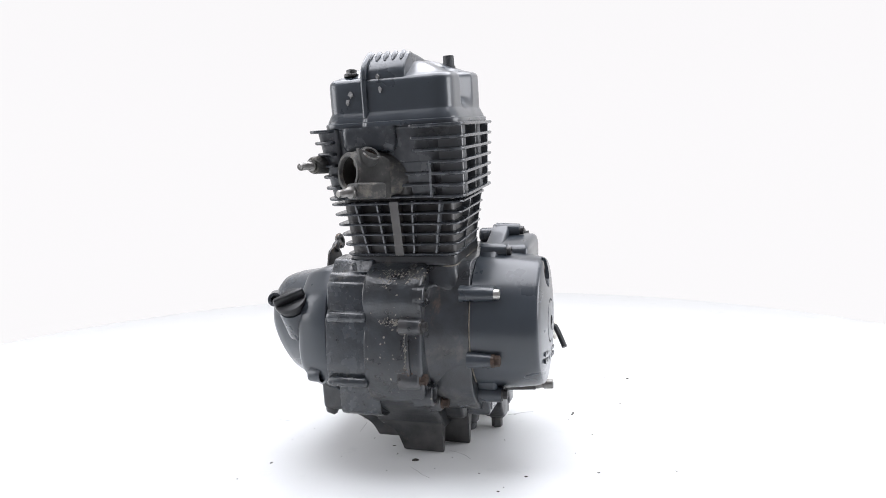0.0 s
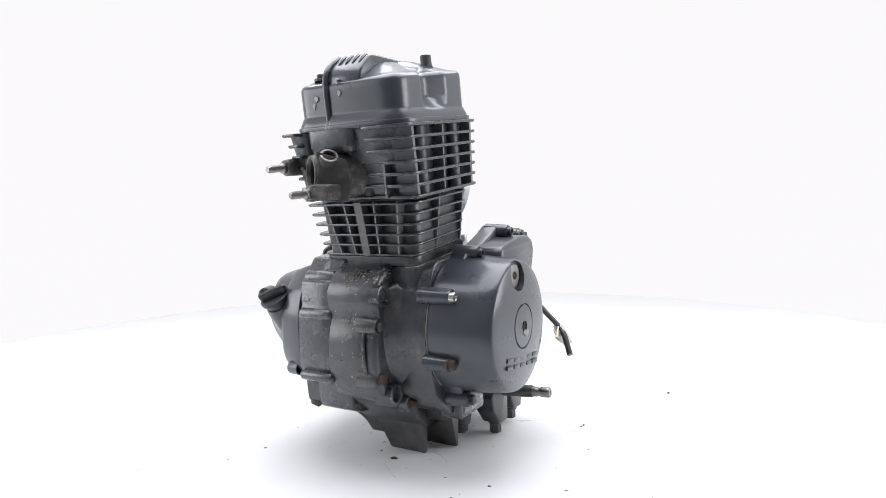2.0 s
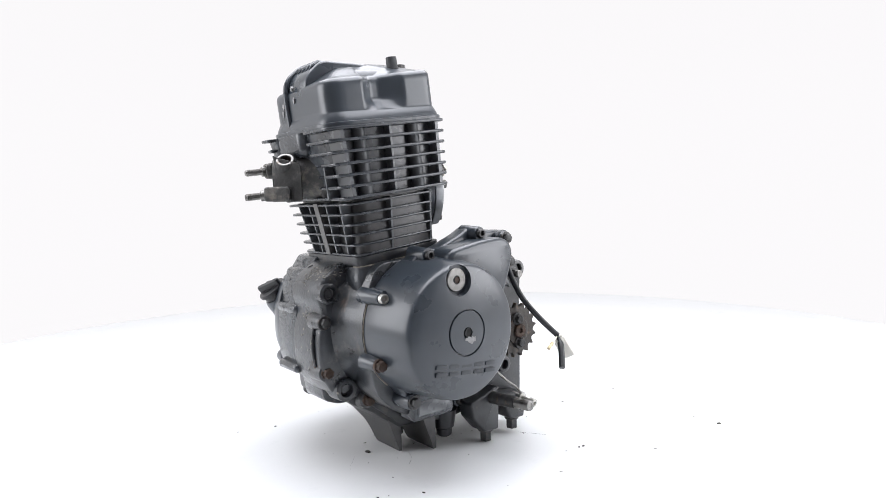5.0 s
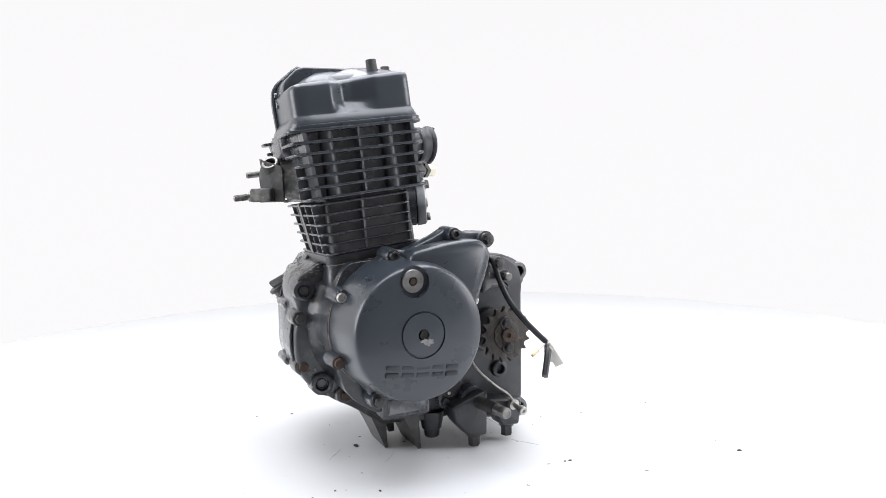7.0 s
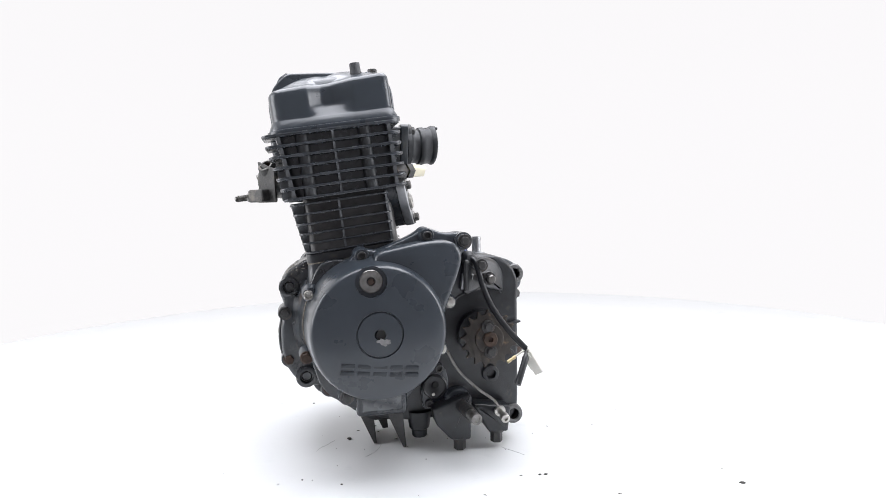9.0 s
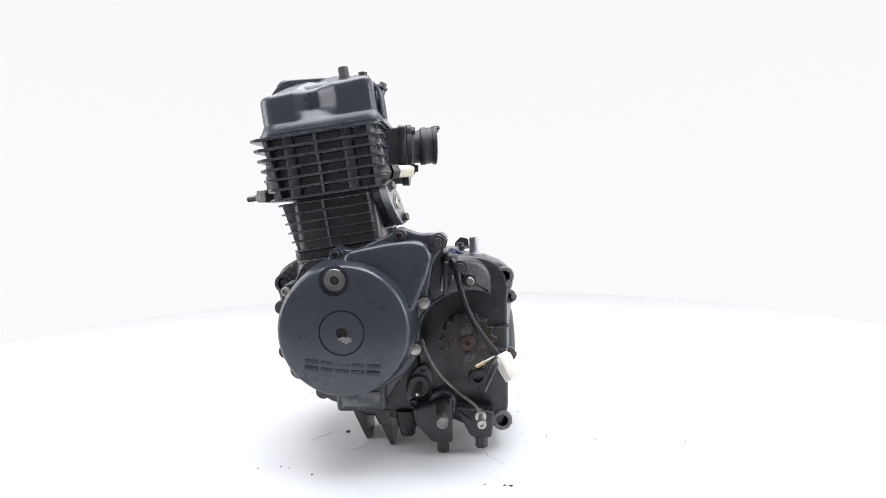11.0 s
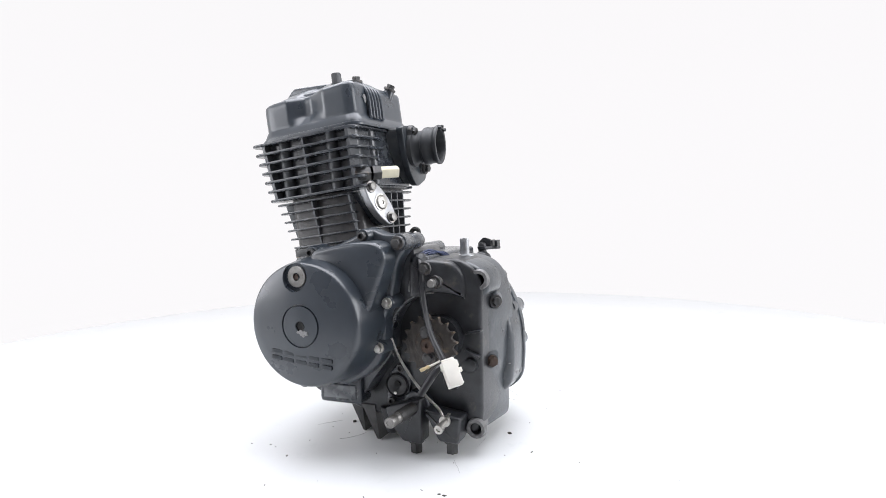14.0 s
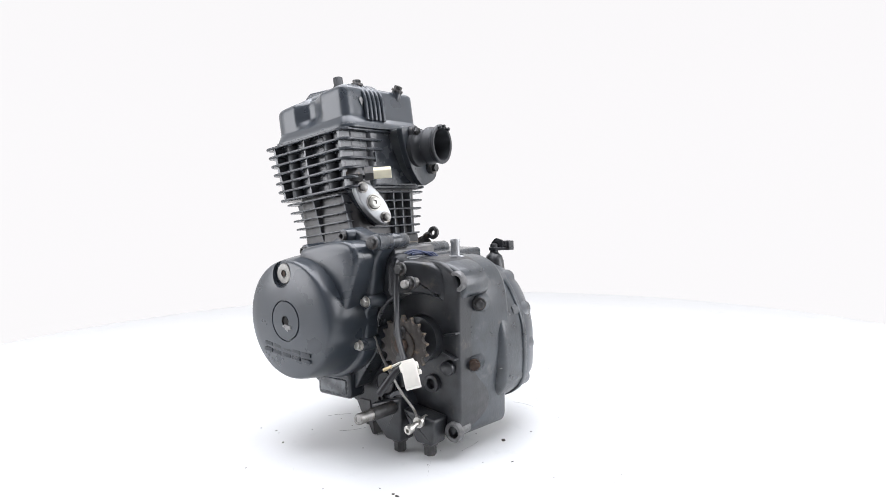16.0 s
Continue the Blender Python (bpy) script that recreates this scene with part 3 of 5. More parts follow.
def build_generator_cover():
    bm = bmesh.new()
    n = 96
    # drum: drawn in towards a slightly domed face
    prof = [(0, -0.1003), (0.0828, -0.1003), (0.0826, -0.112), (0.0812, -0.130), (0.0790, -0.150), (0.0771, -0.1630), (0.0757, -0.1692), (0.0747, -0.1720), (0.0733, -0.1739), (0.0712, -0.1749), (0.0600, -0.1766), (0.0450, -0.1784), (0.0262, -0.1796), (0.0256, -0.1776), (0.0246, -0.1776), (0.0240, -0.1798), (0.012, -0.1804), (0.0062, -0.1805), (0.0056, -0.1795), (0.0054, -0.172), (0, -0.172)]
    rings = []
    for r, y in prof:
        rings.append([bm.verts.new((HUB[0] + r * math.cos(2 * math.pi * i / n) * (1 if r > 0.03 else 1), y, HUB[1] + r * math.sin(2 * math.pi * i / n))) for i in range(n)] if r else [bm.verts.new((HUB[0], y, HUB[1]))])
    for a, b in zip(rings, rings[1:]):
        for i in range(n):
            j = (i + 1) % n
            bm.faces.new((a[i], a[j], b[j], b[i]) if len(a) > 1 and len(b) > 1 else (a[i], a[j], b[0]) if len(a) > 1 else (a[0], b[j], b[i]))
    cut = bmesh.new()
    lathe(cut, along((-0.0930, -0.1705, 0.2322), LEFT), [(0, 0), (0.0172, 0), (0.0182, 0.03), (0, 0.03)], 40)
    bm = carved(bm, cut)
    cover = part("generator_cover", bm, PAINT, engine, "round slate-grey painted generator cover", 30)
    # flange and the wing over the starter gears
    bm = bmesh.new()
    flange = rounded([(-0.146, 0.220, 0.012), (-0.121, 0.243, 0.02), (-0.100, 0.266, 0.01), (-0.080, 0.262, 0.006), (-0.040, 0.278, 0.008), (-0.022, 0.289, 0.012), (0.000, 0.279, 0.01), (0.020, 0.281, 0.012), (0.034, 0.266, 0.012), (0.016, 0.248, 0.012), (0.010, 0.215), (0.004, 0.190, 0.008), (-0.004, 0.178), (-0.003, 0.150), (-0.012, 0.120), (-0.036, 0.100), (-0.060, 0.090, 0.006), (-0.105, 0.088, 0.006), (-0.124, 0.090, 0.008), (-0.142, 0.119, 0.02), (-0.150, 0.140, 0.012), (-0.155, 0.175), (-0.152, 0.200, 0.01)], 0.012)
    casting(bm, SIDE, flange, -0.122, -0.1005, 0.004, 0.001)
    wing = rounded([(-0.086, 0.262, 0.010), (-0.030, 0.2725, 0.02), (0.004, 0.2735, 0.016), (0.0165, 0.258, 0.016), (0.012, 0.236, 0.02), (-0.007, 0.190, 0.006), (-0.018, 0.178, 0.006), (-0.06, 0.20), (-0.088, 0.235)], 0.01)
    wbm = bmesh.new()
    casting(wbm, SIDE, wing, -0.1535, -0.110, 0.006, 0.0, -0.004)
    part("gear_housing", wbm, PAINT, cover)
    # lower pad and bolt bosses
    pad = bmesh.new()
    block(pad, SIDE, (-0.110, -0.048), (0.060, 0.096), (-0.109, -0.080), 0.004)
    block(pad, SIDE, (-0.104, -0.054), (0.0655, 0.086), (-0.1105, -0.100), 0.002)
    part("drain_pad", pad, CAST, cover)
    for x, z, y0 in ((-0.1607, 0.2150, -0.1275), (-0.0988, 0.2573, -0.1315), (-0.0226, 0.2782, -0.1345), (-0.1660, 0.1423, -0.1265), (0.0038, 0.1970, -0.1270), (-0.0085, 0.1419, -0.1285), (0.0227, 0.2700, -0.1325)):
        slim = x < -0.15
        lathe(bm, along((x, y0, z), LEFT), [(0.0095 if slim else 0.0100, (-0.038 if z > 0.2 else -0.029) if slim else -0.030), (0.0070 if slim else 0.0084, -0.001), (0.0064 if slim else 0.0078, 0), (0, 0)], 22)
    lathe(bm, along((-0.1215, -0.1270, 0.0920), LEFT), [(0.0110, -0.032), (0.0095, 0), (0, 0)], 20)
    # rib of the front boss and lip of the plug's cup
    sweep(bm, [Vector(p) for p in ((-0.1575, -0.128, 0.2200), (-0.1565, -0.115, 0.2205), (-0.1545, -0.095, 0.2210))], 0.0035, 8)
    part("cover_flange", bm, PAINT, cover, "bolted flange of the generator cover")
    bm = bmesh.new()
    lathe(bm, along((-0.0930, -0.1715, 0.2322), LEFT), [(0.0130, -0.002), (0.0130, 0.0006), (0.0122, 0.0014), (0.0050, 0.0014), (0.0045, 0.0008), (0.0040, -0.004), (0, -0.004)], 32)
    plug = part("inspection_plug", bm, WORN, cover, "bright alloy inspection plug with rusty socket")
    bm = bmesh.new()
    lathe(bm, along((-0.0930, -0.1734, 0.2322), LEFT), [(0.0040, 0.0004), (0.0034, -0.0008), (0, -0.0008)], 6)
    part("socket", bm, RUST, plug)
    # hexagon in the hub, with a chipped patch below it
    bm = bmesh.new()
    lathe(bm, along((HUB[0] + 0.001, -0.1808, HUB[1]), LEFT), [(0.0062, 0.0), (0.0058, 0.0003), (0.0054, -0.001), (0, -0.002)], 6)
    part("hub_socket", bm, HOLE, cover)
    bm = bmesh.new()
    rng = random.Random(4)
    for k, (x, z, r) in enumerate(((0.002, -0.0075, 0.0042), (0.0075, -0.0078, 0.0040), (-0.0025, -0.0068, 0.0026), (0.0045, -0.0100, 0.0030))):
        poly = [Vector((HUB[0] + x + r * (0.6 + 0.6 * rng.random()) * math.cos(a * 0.628), HUB[1] + z + r * (0.5 + 0.5 * rng.random()) * math.sin(a * 0.628))) for a in range(10)]
        casting(bm, SIDE, poly, -0.1811 - 0.0001 * k, -0.1795)
    part("paint_chip", bm, CHIPPED, cover, "bare metal where paint has chipped off")
    # raised maker's emblem, kept as five plain pairs of bars, coloured darker for edge shade
    slope = -0.105
    for k, w in enumerate((0.0150, 0.0140, 0.0150, 0.0140, 0.0150)):
        x = -0.1300 + 0.0176 * k
        bm = bmesh.new()
        m = Matrix.Translation((x + 0.008, 0, 0.1375 + slope * (x + 0.127))) @ pose(0, 0, 0, 0, 6, 0)
        for z0, z1 in ((-0.0064, -0.0016), (0.0016, 0.0064)):
            casting(bm, m @ SIDE, rounded([(-w / 2, z0), (w / 2, z0), (w / 2, z1), (-w / 2, z1)], 0.0009, 2), -0.1790, -0.170, 0.0004, 0)
        part("emblem_block", bm, EMBLEM, cover)
    for me, x, y, z in ((ALLEN, -0.1607, -0.1275, 0.2150), (ALLEN_DARK, -0.0988, -0.1315, 0.2573), (ALLEN_DARK, -0.0226, -0.1345, 0.2782), (HEX6, 0.0038, -0.1270, 0.1970), (HEX6, -0.0085, -0.1285, 0.1419)):
        bolt(me, (x, y, z), LEFT, cover, "", 15)
    bolt(HEX6_RUST, (-0.1660, -0.1265, 0.1423), LEFT, cover, "rusty hex bolt", 20)
    bolt(HEX6_DARK, (0.0227, -0.1325, 0.2700), LEFT, cover)
    bolt(HEX6_DARK, (-0.1215, -0.1270, 0.0920), LEFT, cover, "", 12)
    bm = bmesh.new()
    sweep(bm, [Vector((HUB[0] + 0.0834 * math.cos(radians(d)), -0.1004, HUB[1] + 0.0834 * math.sin(radians(d)))) for d in range(146, 232, 4)], 0.0008, 6)
    part("gasket_edge", bm, GASKET, cover)
    # starter-gear bearing tube behind the wing
    bm = bmesh.new()
    lathe(bm, along((0.0227, -0.128, 0.2700), LEFT), [(0, -0.056), (0.008, -0.056), (0.0098, -0.053), (0.0102, -0.030), (0.0092, -0.028), (0.0092, -0.024), (0.0104, -0.022), (0.0105, 0.0), (0, 0.0)], 22)
    part("reservoir_tube", bm, CAST, left_case)


build_generator_cover()


# ---------------------------------------------------------------- cylinder
def rect(u0, u1, v0, v1, r=0.012, n=5):
    return rounded([(u0, v0), (u1, v0), (u1, v1), (u0, v1)], r, n)


def build_cylinder():
    bm = bmesh.new()
    loft(bm, CYL, [[(p.x, p.y, w) for p in rect(-0.054, 0.054, -0.0625, v, 0.014)] for w, v in ((-0.012, 0.062), (0.0715, 0.0715))])
    casting(bm, CYL, rect(-0.0610, 0.0590, -0.0640, 0.0640, 0.014), -0.008, 0.003, 0.001, 0.001)
    # core coloured darker than the fins, standing for the shade between them
    barrel = part("cylinder", bm, DARK, engine, "black finned cylinder barrel")
    bm = bmesh.new()
    foot = rect(-0.0605, 0.0585, -0.0635, 0.0635, 0.014)
    loft(bm, CYL, [[(p.x, p.y, w) for p in (inset(foot, d) if d else foot)] for w, d in ((-0.070, 0.012), (-0.050, 0.002), (-0.040, -0.0030), (-0.030, -0.0040), (-0.021, -0.002), (-0.014, 0.0), (-0.0090, 0.0))])
    part("cylinder_seat", bm, CASE, left_case)
    bm = bmesh.new()
    sweep(bm, [CYL @ Vector((p.x, p.y, -0.0085)) for p in rect(-0.0606, 0.0586, -0.0636, 0.0636, 0.014)], 0.0008, 5)
    part("base_gasket", bm, GASKET, barrel)
    for k in range(6):
        w = 0.0640 - 0.0118 * k
        f = k / 5
        bm = bmesh.new()
        u0, u1, v0, v1 = -0.0700 + 0.0085 * f, 0.0665 - 0.0050 * f, -0.0770 + 0.0110 * f, 0.0800 - 0.0120 * f
        poly = rounded([(u0, v0, 0.016), (0.047, v0, 0.008), (0.051, -0.048, 0.006), (u1, -0.012, 0.004), (u1, v1, 0.016), (u0, v1, 0.016)], 0.016, 5)
        casting(bm, CYL, poly, w - 0.0016, w + 0.0010, 0.0009, 0.0009, n=2)
        part("cooling_fin", bm, CAST, barrel)
    # the smooth strap and the thin ribs down the front, ribs on the sides and rear
    bm = bmesh.new()
    rows = []
    for w, f in ((0.066, 0.0), (0.004, 1.0)):
        u = -0.0700 + 0.0085 * f - 0.0007
        rows.append([(u, -0.0045, w), (u, 0.0055, w), (u + 0.012, 0.0055, w), (u + 0.012, -0.0045, w)])
    loft(bm, CYL, rows)
    part("strap", bm, DARK, barrel)
    for v in (-0.052, -0.020, 0.022, 0.048):
        bm = bmesh.new()
        loft(bm, CYL, [[(-0.0685 + 0.0085 * f, v * (1 - 0.2 * f) - 0.001, w), (-0.0685 + 0.0085 * f, v * (1 - 0.2 * f) + 0.001, w), (-0.045, v * (1 - 0.2 * f) + 0.001, w), (-0.045, v * (1 - 0.2 * f) - 0.001, w)] for w, f in ((0.066, 0.0), (0.004, 1.0))])
        part("rib", bm, CAST, barrel)
    for v in (0.008, 0.026, 0.044):
        bm = bmesh.new()
        loft(bm, CYL, [[(0.0650 - 0.0050 * f, v - 0.001, w), (0.0650 - 0.0050 * f, v + 0.001, w), (0.045, v + 0.001, w), (0.045, v - 0.001, w)] for w, f in ((0.066, 0.0), (0.004, 1.0))])
        part("rib", bm, CAST, barrel)
    for u in (-0.012, 0.045):
        bm = bmesh.new()
        loft(bm, CYL, [[(u - 0.0013, -0.0735 + 0.0105 * f, w), (u + 0.0013, -0.0735 + 0.0105 * f, w), (u + 0.0013, -0.05, w), (u - 0.0013, -0.05, w)] for w, f in ((0.066, 0.0), (0.004, 1.0))])
        part("rib", bm, CAST, barrel)
    # chain tensioner on the rear corner
    top, low = Vector((-0.0365, -0.0830, 0.3390)), Vector((-0.0228, -0.0550, 0.2988))
    n = Vector((0.96, -0.272, 0.14)).normalized()
    lx = (low - top).normalized()
    ly = n.cross(lx)
    mid = (top + low) / 2
    m = Matrix(((lx.x, ly.x, n.x, mid.x), (lx.y, ly.y, n.y, mid.y), (lx.z, ly.z, n.z, mid.z), (0, 0, 0, 1)))
    plate = rounded([(-0.0335, -0.0085, 0.008), (-0.0335, 0.0085, 0.008), (-0.012, 0.0155, 0.012), (0.012, 0.0155, 0.012), (0.0335, 0.0085, 0.008), (0.0335, -0.0085, 0.008), (0.012, -0.0155, 0.012), (-0.012, -0.0155, 0.012)], 0.006)
    bm = bmesh.new()
    casting(bm, m, plate, -0.0130, -0.002, 0.0006, 0.0016)
    tens = part("chain_tensioner", bm, ALLOY, barrel, "bare alloy cam chain tensioner plate")
    bm = bmesh.new()
    casting(bm, m, inset(plate, 0.001), -0.050, -0.0135, 0.0, 0.001)
    part("tensioner_seat", bm, CAST, barrel)
    bm = bmesh.new()
    lathe(bm, m, [(0.0115, -0.003), (0.0112, -0.0010), (0.0098, -0.0008), (0.0092, -0.0018), (0.0085, 0.0008), (0.0075, 0.0014), (0.0030, 0.0014), (0.0022, -0.0004), (0, -0.0004)], 28)
    part("tensioner_screw", bm, STEEL, tens)
    for p in (top, low):
        bolt(HEX6_WORN, p - n * 0.002, n, tens, "", 8)


build_cylinder()


# ---------------------------------------------------------------- cylinder head
def build_head():
    bm = bmesh.new()
    loft(bm, CYL, [[(p.x, p.y, w) for p in rect(*lim, 0.012)] for w, lim in ((0.070, (-0.0620, 0.0630, -0.0660, 0.0700)), (0.148, (-0.0740, 0.0645, -0.0700, 0.0760)))])
    casting(bm, CYL, rect(0.030, 0.0690, -0.036, 0.070, 0.012), 0.072, 0.148, 0.003, 0.0)
    casting(bm, CYL, rect(-0.0820, -0.03, -0.010, 0.052, 0.010), 0.120, 0.148, 0.010, 0.0)
    loft(bm, CYL, [[(p.x, p.y, w) for p in rect(u, -0.05, 0.056, v, 0.008)] for w, u, v in ((0.072, -0.0690, 0.0735), (0.147, -0.0800, 0.0815))])
    # recessed columns of the through bolts
    for u in (-0.03, 0.03):
        lathe(bm, CYL @ pose(u, 0.078, 0.07), [(0.0085, 0), (0.0085, 0.078), (0, 0.078)], 18)
    head = part("cylinder_head", bm, CAST, engine, "black finned cylinder head casting")
    for u in (-0.043, 0.0305):
        bm = bmesh.new()
        lathe(bm, CYL @ pose(u, -0.0700, 0.072), [(0, 0), (0.0080, 0), (0.0080, 0.074), (0, 0.074)], 18)
        part("bolt_column", bm, COLUMN, head, "bare grey cast bolt column")
    for k in range(7):
        w = 0.1465 - 0.01255 * k
        f = k / 6
        u0, u1 = -0.0885 + 0.013 * f, 0.0742 - 0.001 * f
        v0, v1 = -0.0862 + 0.004 * f, 0.0885 - 0.008 * f
        gap = -0.028 if k < 3 else -0.046
        back = -0.012 if k < 3 else (-0.028 if k < 5 else -0.036)
        poly = [(u0, v0, 0.014), (u1, v0, 0.016), (u1, back, 0.004), (0.060, back + 0.004, 0.002), (0.060, 0.070, 0.002), (u1 - 0.006, 0.074, 0.004), (u1 - 0.010, v1, 0.012), (u0 + 0.006, v1, 0.012), (u0, 0.062, 0.004), (-0.068, 0.058, 0.002), (-0.068, gap, 0.002), (u0, gap, 0.004)]
        if k == 0:
            poly = [(u0, v0, 0.014), (u1, v0, 0.016), (u1, v1, 0.014), (u0, v1, 0.014), (u0, 0.062, 0.004), (-0.074, 0.058, 0.004), (-0.074, gap, 0.004), (u0, gap, 0.004)]
        bm = bmesh.new()
        casting(bm, CYL, rounded(poly, 0.004, 5), w - 0.0024, w + 0.0013, 0.0016, 0.0012, n=2)
        part("cooling_fin", bm, CAST, head)
    # upright webs that close the slots on the left side
    for u, t, v in ((-0.0660, 0.0022, -0.0815), (-0.0070, 0.0013, -0.0820), (0.0600, 0.0022, -0.0815)):
        bm = bmesh.new()
        loft(bm, CYL, [[(u + d - t, v + e, w), (u + d + t, v + e, w), (u + d + t * 1.6, -0.055, w), (u + d - t * 1.6, -0.055, w)] for w, e, d in ((0.0715, 0.0035, 0.004 if u < -0.03 else 0), (0.148, 0.0, -0.004 if u < -0.03 else 0))])
        part("rib", bm, CAST, head)
    for u in (-0.04, 0.0, 0.04):
        bm = bmesh.new()
        block(bm, CYL, (u - 0.0013, u + 0.0013), (0.06, 0.083), (0.072, 0.147), 0.0008)
        part("rib", bm, CAST, head)
    # ledge under the left front corner
    bm = bmesh.new()
    loft(bm, CYL, [[(-0.0775, -0.047, w), (-0.0775, -0.0445, w), (-0.058, -0.0445, w), (-0.058, -0.047, w)] for w in (0.071, 0.109)])
    part("web", bm, CAST, head)
    bm = bmesh.new()
    loft(bm, CYL, [[(0.0715, -0.0275, w), (0.0715, -0.0250, w), (0.05, -0.0250, w), (0.05, -0.0275, w)] for w in (0.104, 0.117)])
    part("web", bm, CAST, head)

    # exhaust port tower
    way = Vector((-0.829, 0.559, 0.0))
    flank = Vector((-0.559, -0.829, 0.0))
    ctr = Vector((-0.2093, 0.0187, 0.3510))
    m = along(ctr, way)
    duct = Matrix(((way.x - 0.3 * flank.x, 0, flank.x, ctr.x), (way.y - 0.3 * flank.y, 0, flank.y, ctr.y), (0, 1, 0, ctr.z), (0, 0, 0, 1)))
    bm = bmesh.new()
    casting(bm, duct, rounded([(-0.0010, 0.0245, 0.0015), (-0.014, 0.0195, 0.005), (-0.034, 0.0140, 0.006), (-0.035, -0.0290, 0.004), (0.002, -0.0290, 0.002), (-0.001, -0.010, 0.003), (-0.0040, 0.002, 0.006), (-0.0030, 0.014, 0.004)], 0.003), 0.0205, 0.0162, 0.0008, 0.0)
    lathe(bm, m, [(0.034, -0.075), (0.0265, -0.040), (0.0235, -0.018), (0.0215, -0.002), (0.0205, 0.0), (0.0172, 0.0), (0.0164, -0.0012), (0.0158, -0.052), (0, -0.0522)], 40)
    block(bm, duct, (-0.022, 0.0085), (-0.0285, -0.0120), (0.034, 0.0125), 0.0025)
    a = Vector((-0.2022, 0.0631, 0.3605))
    b = Vector((-0.2300, 0.0046, 0.3295))
    lathe(bm, along(a, (-0.97, 0.2, -0.1)), [(0.0115, -0.050), (0.0100, -0.012), (0.0094, -0.002), (0.0085, 0.0), (0, 0.0)], 22)
    casting(bm, along(ctr, way) @ Matrix.Identity(4), rounded([(-0.03, -0.03), (0.03, -0.03), (0.03, 0.022), (-0.03, 0.022)], 0.01), -0.080, -0.056, 0.0, 0.006)
    tower = part("exhaust_port", bm, PORT, head, "heat-stained exhaust port with two studs")
    bm = bmesh.new()
    lathe(bm, m, [(0.0160, -0.0040), (0.0154, -0.0060), (0.0148, -0.0480), (0, -0.0500)], 32)
    part("port_bore", bm, SOOT, tower, "sooty exhaust bore")
    for p, tip in ((a, Vector((-0.2266, 0.0660, 0.3580))), (b, Vector((-0.2506, 0.0110, 0.3275)))):
        bm = bmesh.new()
        d = (tip - p).length
        prof = [(0.0062, -0.004), (0.0062, 0.004), (0.0042, 0.0045)]
        for i in range(16):
            prof += [(0.0042, 0.0045 + (d - 0.0055) * i / 16), (0.0037, 0.0045 + (d - 0.0055) * (i + 0.5) / 16)]
        prof += [(0.0036, d - 0.0008), (0.003, d), (0, d)]
        lathe(bm, along(p, tip - p), prof, 16)
        part("stud", bm, WORN, tower, "worn threaded steel stud")
    bm = bmesh.new()
    eye_way = Vector((-0.42, -0.58, 0.70))
    lathe(bm, along((-0.2091, -0.0088, 0.3702), eye_way), [(0.0130, -0.018), (0.0112, -0.0010), (0.0106, 0.0), (0.0070, 0.0), (0.0068, -0.009), (0, -0.009)], 26)
    part("eye_boss", bm, PORT, tower)
    bm = bmesh.new()
    lathe(bm, along((-0.2091, -0.0088, 0.3702), eye_way), [(0.0100, -0.0004), (0.0097, 0.0006), (0.0076, 0.0006), (0.0070, -0.0006), (0.0069, -0.003)], 26)
    eye = part("threaded_eye", bm, WORN, tower, "worn threaded eye")
    bm = bmesh.new()
    lathe(bm, along((-0.2091, -0.0088, 0.3702), eye_way), [(0.0071, -0.0012), (0.0065, -0.003), (0.0062, -0.0085), (0, -0.0086)], 22)
    part("rusty_thread", bm, RUST, eye)

    # spark plug at the rear left corner
    p, tip = Vector((-0.0415, -0.0800, 0.3560)), Vector((-0.0135, -0.0530, 0.3581))
    d = (tip - p)
    bm = bmesh.new()
    lathe(bm, along(p, d), [(0, -0.02), (0.009, -0.02), (0.0095, 0.0), (0.0088, 0.0012), (0, 0.0012)], 6)
    lathe(bm, along(p, d), [(0.0100, 0.004), (0.0100, 0.0145), (0.0090, 0.0155), (0, 0.0155)], 6)
    plug = part("sensor_body", bm, HEADSTEEL, head, "dull steel hexagonal sensor body")
    bm = bmesh.new()
    mm = along(p, d) @ pose(0, 0, 0, 0, 0, 20)
    casting(bm, mm, rounded([(-0.0070, -0.0066), (0.0070, -0.0066), (0.0070, 0.0066), (-0.0070, 0.0066)], 0.0032), 0.0150, d.length, 0.0, 0.0008)
    part("sensor_sleeve", bm, IVORY, plug, "yellowed ivory plastic sleeve")

    # intake flange and rubber boot
    bm = bmesh.new()
    flange = rounded([(-0.020, 0.024, 0.008), (0.012, 0.027, 0.012), (0.044, 0.004, 0.014), (0.060, -0.026, 0.010), (0.057, -0.046, 0.010), (0.026, -0.058, 0.008), (0.004, -0.040, 0.016), (-0.012, -0.004, 0.014)], 0.01)
    mi = Matrix.Translation((-0.0255, 0.0, 0.3970)) @ FRONT
    casting(bm, mi, [Vector((p.x, p.y)) for p in flange], -0.0075, 0.003, 0.0016, 0.001)
    casting(bm, mi, [Vector((p.x, p.y)) for p in inset(flange, 0.003)], -0.040, -0.0078, 0.0, 0.0)
    fl = part("intake_flange", bm, WALL, head, "black intake manifold flange")
    bm = bmesh.new()
    mb = Matrix(((-0.12, 0, 1, -0.0225), (0.99, 0, 0.13, 0.0170), (0, 1, 0.08, 0.3935), (0, 0, 0, 1))) @ Matrix.Diagonal((0.92, 0.92, 1.04, 1))
